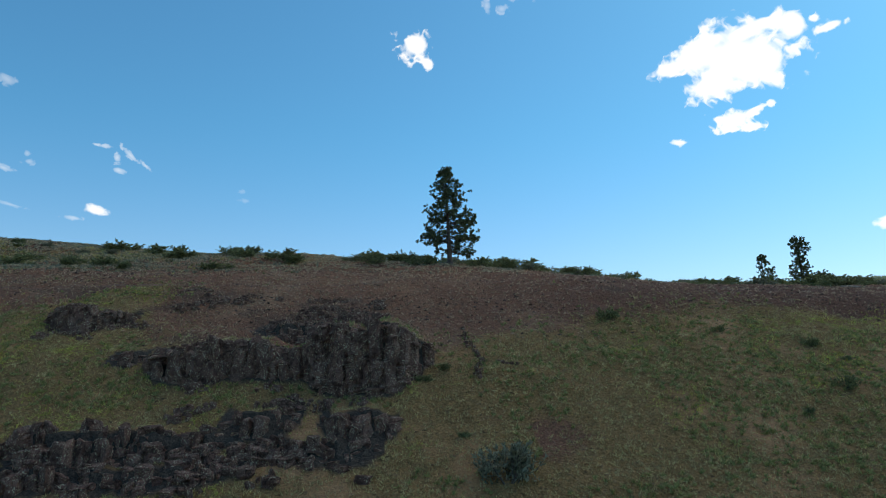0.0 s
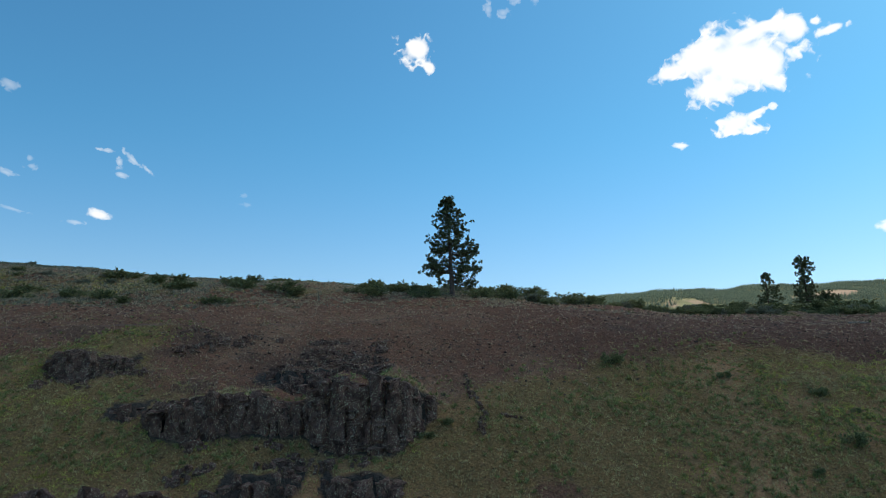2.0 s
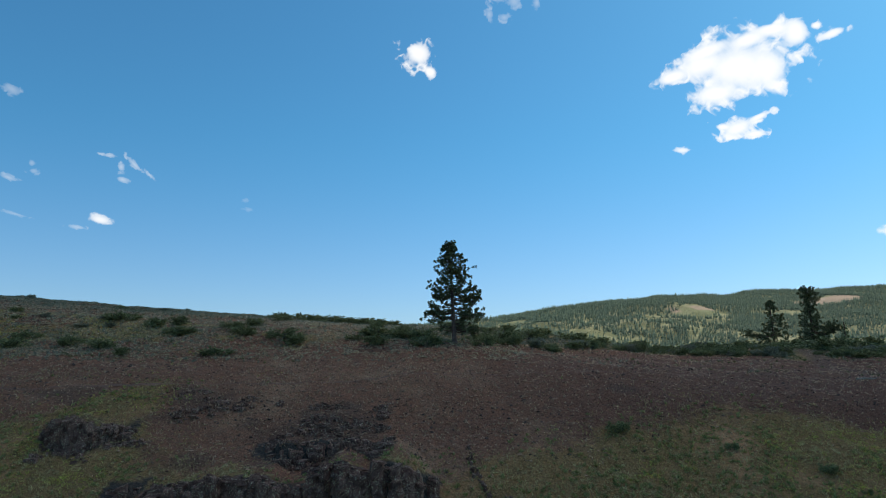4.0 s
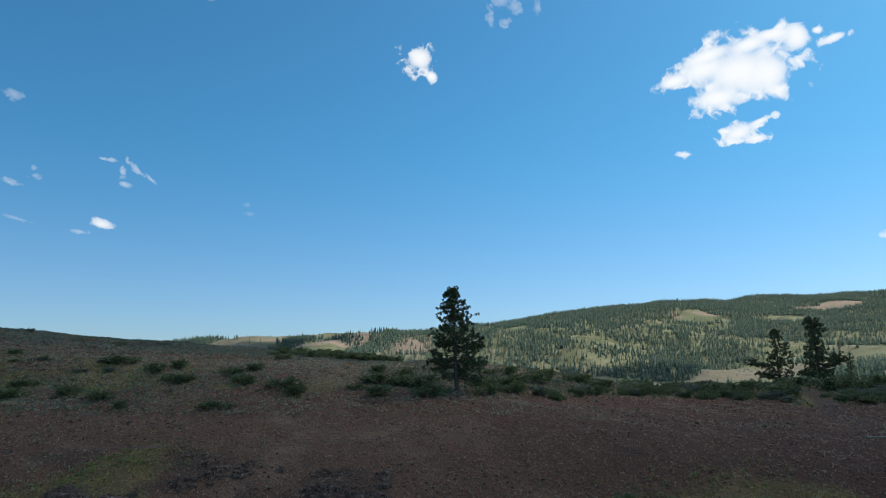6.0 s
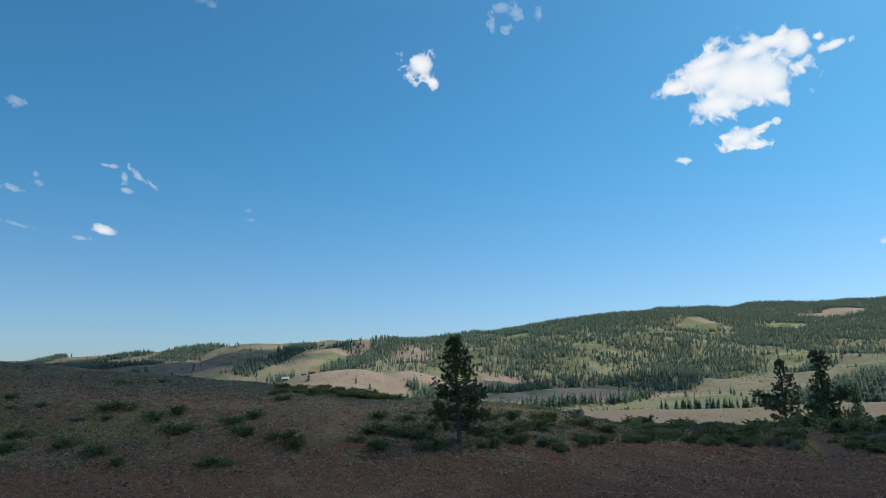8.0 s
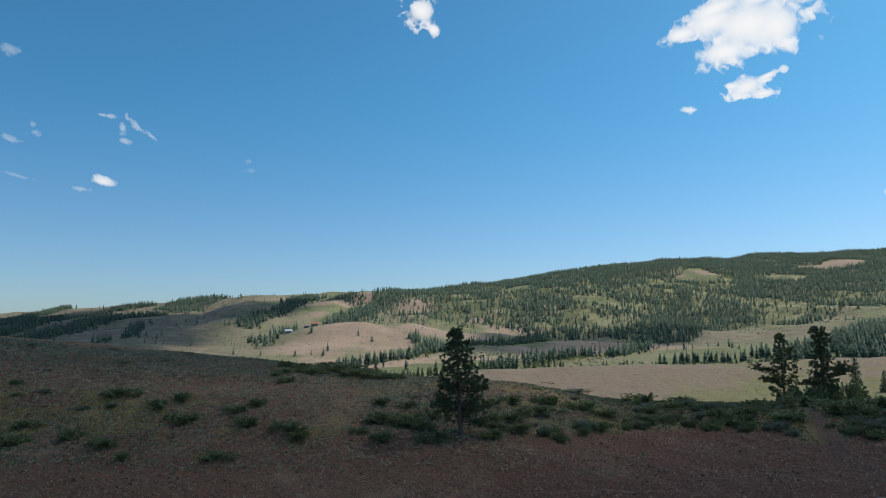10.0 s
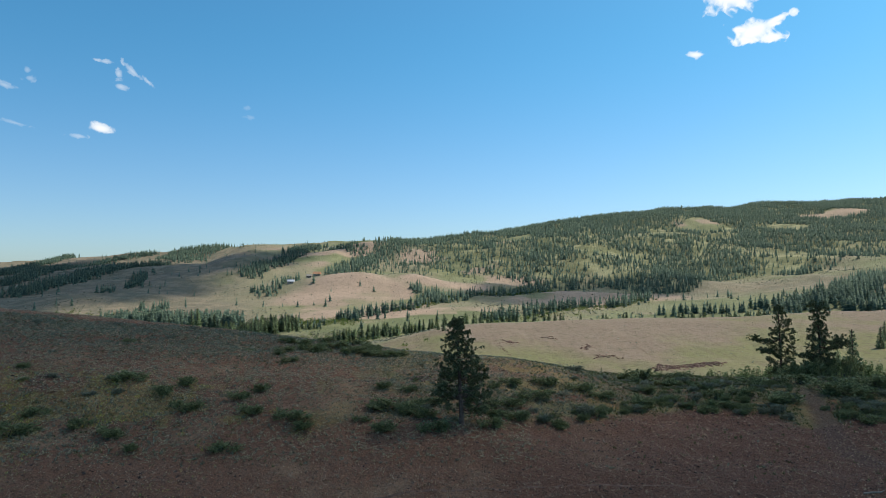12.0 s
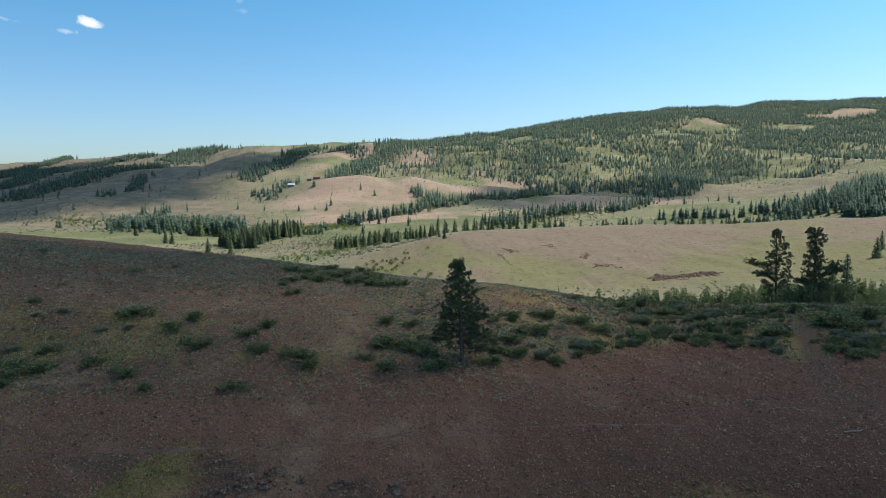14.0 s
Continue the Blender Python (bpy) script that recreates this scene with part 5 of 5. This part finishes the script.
def rocks_at(name, label, x0, x1, y0, y1, n, size, seed):
    rng = np.random.default_rng(seed)
    f0 = rng.random(n)
    x, y = x0 + (x1 - x0) * f0 + rng.normal(size=n) * 1.2, y0 + (y1 - y0) * f0 + rng.normal(size=n) * 2.2
    c = np.stack([x, y, height(x, y)], -1)
    sz = size * rng.uniform(0.4, 1.2, n)
    v = c[:, None] + (CORNERS[None] + rng.normal(size=(n, 6, 3)) * 0.3) * sz[:, None, None] * np.array([1.5, 1.0, 0.8])
    f = np.arange(n)[:, None, None] * 6 + SIDES[None]
    me = mesh_from(name, v.reshape(-1, 3), f.reshape(-1, 3))
    me.materials.append(BASALT)
    return tagged(new(name, me), label, "rocks", kind="stuff")


rocks_at("rock_band", "broken dark rock band across the golden hill", 82, 110, 272, 279, 330, 0.62, 1)
rocks_at("rock_scar", "dark rock scar on the golden hill", 48, 53, 348, 351, 26, 0.55, 2)
rocks_at("rock_scar", "small line of dark rocks on the golden hill", 64, 73, 303, 301, 40, 0.5, 3)
rocks_at("rock_scar", "thin slanting line of dark stones on the golden hill", 22.3, 26.5, 336, 303, 70, 0.28, 5)
rocks_at("rock_scar", "dark broken rocks below a scar on the golden hill", 27, 30, 338, 336, 30, 0.6, 6)
rocks_at("rock_scar", "faint stony patch on the golden hill", 62, 66, 318, 330, 40, 0.45, 4)


# ---- footpath ----
PATH_SOIL = two_tone("worn_path_soil", (0.146, 0.083, 0.060), (0.293, 0.173, 0.120), 1.2, 0.95, 0.6, 0.05, "place")
px = np.arange(-52, 22, 0.5)
py = curve(px, [-60, -39, -20, -12, -2, 10, 22, 34], [54, 55.3, 56.3, 57.2, 58.6, 59.6, 60.3, 60.9]) + 0.22 * fbm(px / 6, px * 0, 3, 71)
pw = np.clip(0.02 * (24 - px), 0.03, 0.13) + 0.05 * fbm(px / 3, px * 0 + 5, 2, 72)
rows = []
for off in (-1, 0, 1):
    rows.append(np.stack([px, py + off * pw, height(px, py + off * pw) + (0.035 if off == 0 else 0.01)], -1))
path_v = np.stack(rows, 1).reshape(-1, 3)
k = np.arange(len(px) - 1) * 3
path_f = np.concatenate([np.stack([k + o, k + 3 + o, k + 4 + o, k + 1 + o], -1) for o in (0, 1)])
path_me = mesh_from("footpath", path_v, path_f, True)
path_me.materials.append(PATH_SOIL)
tagged(new("footpath", path_me), "narrow worn animal trail across bare soil", "path", kind="structure")


# ---- log, houses ----
def fallen_branch(x, y):
    root = Soup()
    z = ground_at(x, y)
    tube(root, [(-1.1, -0.1, 0.1), (-0.3, 0.0, 0.14), (0.5, 0.12, 0.12), (1.0, 0.4, 0.2)], [0.10, 0.09, 0.07, 0.03], 6)
    tube(root, [(0.3, 0.1, 0.12), (0.6, 0.5, 0.3)], [0.05, 0.02], 5)
    me = root.mesh("fallen_branch", True)
    me.materials.append(two_tone("bleached_wood", (0.22, 0.19, 0.16), (0.42, 0.37, 0.31), 3.0))
    ob = tagged(new("fallen_branch", me), "bleached fallen branch on the bare soil", "branch")
    ob.location = (x, y, z)


fallen_branch(36.8, 60.0)
PLASTER = two_tone("pale_siding", (0.34, 0.30, 0.25), (0.42, 0.38, 0.32), 0.8)
TIN = two_tone("white_metal_roof", (0.76, 0.78, 0.80), (0.84, 0.86, 0.87), 0.6, 0.45)
RUST = two_tone("orange_roof", (0.50, 0.24, 0.13), (0.58, 0.32, 0.19), 0.8)
DARK_GLASS = two_tone("dark_window", (0.03, 0.035, 0.04), (0.05, 0.055, 0.06), 1.0, 0.15)


def box(x0, x1, y0, y1, z0, z1):
    v = [(x, y, z) for z in (z0, z1) for y in (y0, y1) for x in (x0, x1)]
    return v, [(0, 2, 3, 1), (4, 5, 7, 6), (0, 1, 5, 4), (2, 6, 7, 3), (0, 4, 6, 2), (1, 3, 7, 5)]


def house(x, y, wide, deep, tall, roof_mat, label):
    root = tagged(new("farmhouse"), label, "house", "farm buildings on the hill")
    root.location = (x, y, ground_at(x, y))
    wall = Soup()
    wall.add(*box(-wide / 2, wide / 2, -deep / 2, deep / 2, -2, tall))
    part("wall", wall.mesh("wall"), PLASTER, root)
    roof = Soup()
    h, o = deep * 0.38, 0.5
    w = wide / 2 + o
    roof.add([(-w, -deep / 2 - o, tall - 0.2), (w, -deep / 2 - o, tall - 0.2), (w, 0, tall + h), (-w, 0, tall + h), (-w, deep / 2 + o, tall - 0.2), (w, deep / 2 + o, tall - 0.2),
              (-w, -deep / 2 - o, tall - 0.45), (w, -deep / 2 - o, tall - 0.45), (-w, deep / 2 + o, tall - 0.45), (w, deep / 2 + o, tall - 0.45)],
             [(0, 1, 2, 3), (3, 2, 5, 4), (0, 6, 7, 1), (4, 5, 9, 8), (0, 3, 4, 8, 6), (1, 7, 9, 5, 2), (6, 8, 9, 7)])
    part("roof", roof.mesh("roof"), roof_mat, root)
    for k in (-0.28, 0.28):
        pane = Soup()
        pane.add(*box(wide * k - 0.7, wide * k + 0.7, -deep / 2 - 0.05, -deep / 2 + 0.02, 1.0, 2.2))
        part("window", pane.mesh("window"), DARK_GLASS, root)
    door = Soup()
    door.add(*box(-0.55, 0.55, -deep / 2 - 0.06, -deep / 2 + 0.02, 0, 2.1))
    part("door", door.mesh("door"), BARK, root)


house(-213, 893, 8.0, 6, 2.4, TIN, "small farm shed with a white metal roof")
house(-202, 1010, 11, 8, 3.6, RUST, "farmhouse with an orange roof among the trees")
house(-211, 998, 7, 6, 3.0, PLASTER, "low pale outbuilding beside the farmhouse")


# ---- clouds ----
def cloud_material():
    m = Mat("cloud", 1.0, 0.0)
    t = m.t
    thick = m.attr("thickness").outputs["Fac"]
    # own glow stands in for sunlight scattered by the vapour
    em = m.node("ShaderNodeEmission", Color=(0.97, 0.985, 1.0), Strength=1.05)
    clear = m.node("ShaderNodeBsdfTransparent")
    mixer = m.node("ShaderNodeMixShader", Fac=thick)
    t.links.new(clear.outputs[0], mixer.inputs[1])
    t.links.new(em.outputs[0], mixer.inputs[2])
    t.links.new(mixer.outputs[0], t.nodes["Material Output"].inputs["Surface"])
    return m.m


CLOUD = cloud_material()
FAR = 4200.0


def vapour(puffs, seed, rough, grain, solid, step, steep=6.5):
    """A ragged bank of vapour, thicker in its middle. puffs: (across, up, half width, half height, turn) in metres and degrees."""
    x0 = min(p[0] - 1.5 * max(p[2], p[3]) for p in puffs)
    x1 = max(p[0] + 1.5 * max(p[2], p[3]) for p in puffs)
    y0 = min(p[1] - 1.5 * max(p[2], p[3]) for p in puffs)
    y1 = max(p[1] + 1.5 * max(p[2], p[3]) for p in puffs)
    U, V = np.meshgrid(np.arange(x0, x1, step), np.arange(y0, y1, step), indexing="ij")
    dens = np.full(U.shape, -9.0)
    for a, b, ru, rv, turn in puffs:
        c, s = math.cos(radians(turn)), math.sin(radians(turn))
        p, q = ((U - a) * c + (V - b) * s) / ru, (-(U - a) * s + (V - b) * c) / rv
        dens = np.logaddexp(dens / 0.13, (1 - np.sqrt(p * p + q * q)) / 0.13) * 0.13
    warp = 0.35 * grain * fbm(U / grain, V / grain + 7, 3, seed + 40)
    dens = dens + rough * 0.8 * fbm((U + warp) / grain + seed, (V - warp) / grain, 6, seed) * (1 - 0.85 * sstep(0.15, 0.6, dens)) - 0.06
    live = dens > 0
    thick = (1 - np.exp(-(steep if solid > 0.6 else 1.5) * np.clip(dens, 0, 1) ** (1.6 if solid > 0.6 else 1.2))) * solid * (1.03 if solid > 0.9 else 1.0)
    thick = np.clip(thick, 0, 1)
    bulge = 90 * np.sqrt(np.clip(dens, 0, 1))
    n0, n1 = U.shape
    idx = np.arange(n0 * n1).reshape(n0, n1)
    i, j = np.nonzero(live[:-1, :-1] | live[1:, :-1] | live[:-1, 1:] | live[1:, 1:])
    quad = np.stack([idx[i, j], idx[i + 1, j], idx[i + 1, j + 1], idx[i, j + 1]], -1)
    used, inv = np.unique(quad, return_inverse=True)
    quad = inv.reshape(-1, 4)
    u, v, w, th = U.ravel()[used], V.ravel()[used], bulge.ravel()[used], thick.ravel()[used]
    verts = np.stack([u, v, w], -1)
    me = mesh_from("cloud", verts, quad, True)
    me.attributes.new("thickness", "FLOAT", "POINT").data.foreach_set("value", th.astype(np.float32))
    me.materials.append(CLOUD)
    return me


def cloud(label, bearing, lift, puffs, seed, rough=0.6, grain=70.0, solid=1.0):
    """A cloud hung far out. bearing, lift: degrees."""
    if solid < 0.6:
        rough, grain = rough * 0.95, grain * 0.8
    me = vapour(puffs, seed, rough, grain, solid, 4.0 if solid > 0.6 else 3.0, 4.6)
    ob = tagged(new("cloud", me), label, "cloud", "fair-weather clouds")
    b, e = radians(bearing), radians(lift)
    way = Vector((math.sin(b) * math.cos(e), math.cos(b) * math.cos(e), math.sin(e)))
    ob.matrix_world = look(way * FAR, (0, 0, 0)) @ pose(0, 0, 0, 0, 180, 0)
    return ob


cloud("large bright white cumulus with ragged edges", 24.87, 23.54, [(14, -3, 287, 190, 0), (-172, 42, 185, 89, 5), (-334, 6, 130, 52, 8), (-121, -124, 163, 77, 0), (139, -41, 146, 140, 0), (292, 122, 97, 113, 0), (180, 159, 138, 50, 0), (-150, 108, 200, 62, 14), (60, 130, 160, 60, 10)], 3, 0.75, 70, 1.0)
cloud("small torn cloud fragment beside the large cumulus", 31.69, 24.58, [(7, -5, 87, 33, 10), (-59, 53, 37, 26, 0)], 4, 0.7, 50, 0.95)
cloud("torn white cloud below the large cumulus", 24.50, 19.05, [(0, -6, 123, 58, 15), (104, 37, 86, 26, 20), (-73, 11, 65, 27, -10), (83, -50, 75, 26, 0)], 5, 0.85, 50, 0.97)
cloud("tiny white cloud scrap", 27.27, 19.90, [(0, 0, 28, 20, 30)], 6, 0.7, 30, 0.8)
cloud("small flat white cloud", 20.20, 17.80, [(0, 0, 62, 22, -5)], 7, 0.6, 40, 0.85)
cloud("small white puff of cloud with a trailing shred", -2.16, 26.47, [(-14, 26, 114, 98, 0), (54, -77, 58, 47, -30)], 8, 0.8, 50, 1.0)
cloud("faint wispy cloud shred", -34.44, 20.40, [(0, 0, 59, 34, -30)], 9, 0.9, 40, 0.35)
cloud("faint wispy cloud shred", -32.63, 15.09, [(-2, 26, 23, 25, 0), (11, -13, 31, 20, 0)], 10, 0.9, 35, 0.3)
cloud("faint wispy cloud shred", -34.03, 14.22, [(0, 0, 49, 17, -15)], 11, 0.8, 35, 0.4)
cloud("thin slanting cloud streak", -25.73, 16.19, [(5, 7, 75, 17, -42), (84, -40, 35, 12, -42), (-125, 43, 50, 11, 0), (-62, -14, 26, 34, 0)], 12, 0.9, 30, 0.5)
cloud("small white cloud shred", -26.45, 15.07, [(0, 0, 46, 23, -10)], 13, 0.7, 35, 0.5)
cloud("small flat bright cloud", -27.74, 11.83, [(-3, 3, 78, 33, -8)], 14, 0.55, 40, 0.9)
cloud("thin flat cloud shred", -29.26, 11.16, [(0, 0, 54, 14, -5)], 15, 0.7, 30, 0.4)
cloud("long thin cloud streak", -33.29, 11.66, [(-5, 2, 80, 10, -10)], 16, 0.7, 30, 0.28)
cloud("faint scattered cloud scraps", 5.10, 29.91, [(-59, -10, 33, 40, 0), (26, -32, 40, 33, 0), (83, 52, 52, 46, 0), (2, 86, 72, 52, 0), (213, 39, 26, 39, 0)], 17, 0.9, 35, 0.35)
cloud("white cloud at the edge of the sky", 34.16, 10.12, [(0, 0, 78, 39, 0)], 18, 0.6, 50, 0.95)
cloud("faint grey-white cloud scrap", -16.93, 13.82, [(-8, 33, 26, 13, 0), (14, -19, 32, 16, 0)], 19, 0.9, 25, 0.16)
cloud("faint cloud scraps high up", -21.80, 30.13, [(-15, 12, 47, 41, 0), (51, -19, 41, 30, 0)], 20, 0.9, 35, 0.2)


def shade_cloud(label, x, y, puffs, seed, solid, base=2100.0):
    """An unseen flat-based cumulus high above, set between the sun and (x, y) to shade the ground."""
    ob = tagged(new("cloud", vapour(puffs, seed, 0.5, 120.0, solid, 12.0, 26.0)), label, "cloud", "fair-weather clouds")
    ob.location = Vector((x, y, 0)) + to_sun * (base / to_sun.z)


# clouds never in view, added to cast the shade lying on the hills
shade_cloud("broad cumulus out of view that shades the near hill", 0, 0, [(0, -150, 430, 285, 0), (-180, -130, 330, 270, 0), (190, -150, 330, 280, 0), (310, 130, 170, 130, 0)], 31, 0.94)
shade_cloud("long cumulus out of view that shades the western hills", -600, 1010, [(0, 0, 390, 390, 0), (-350, 270, 320, 300, 0), (200, 150, 190, 160, 0)], 32, 0.97)
shade_cloud("small cumulus out of view that shades the wooded slopes", 190, 870, [(0, 0, 200, 120, 10)], 33, 0.85)
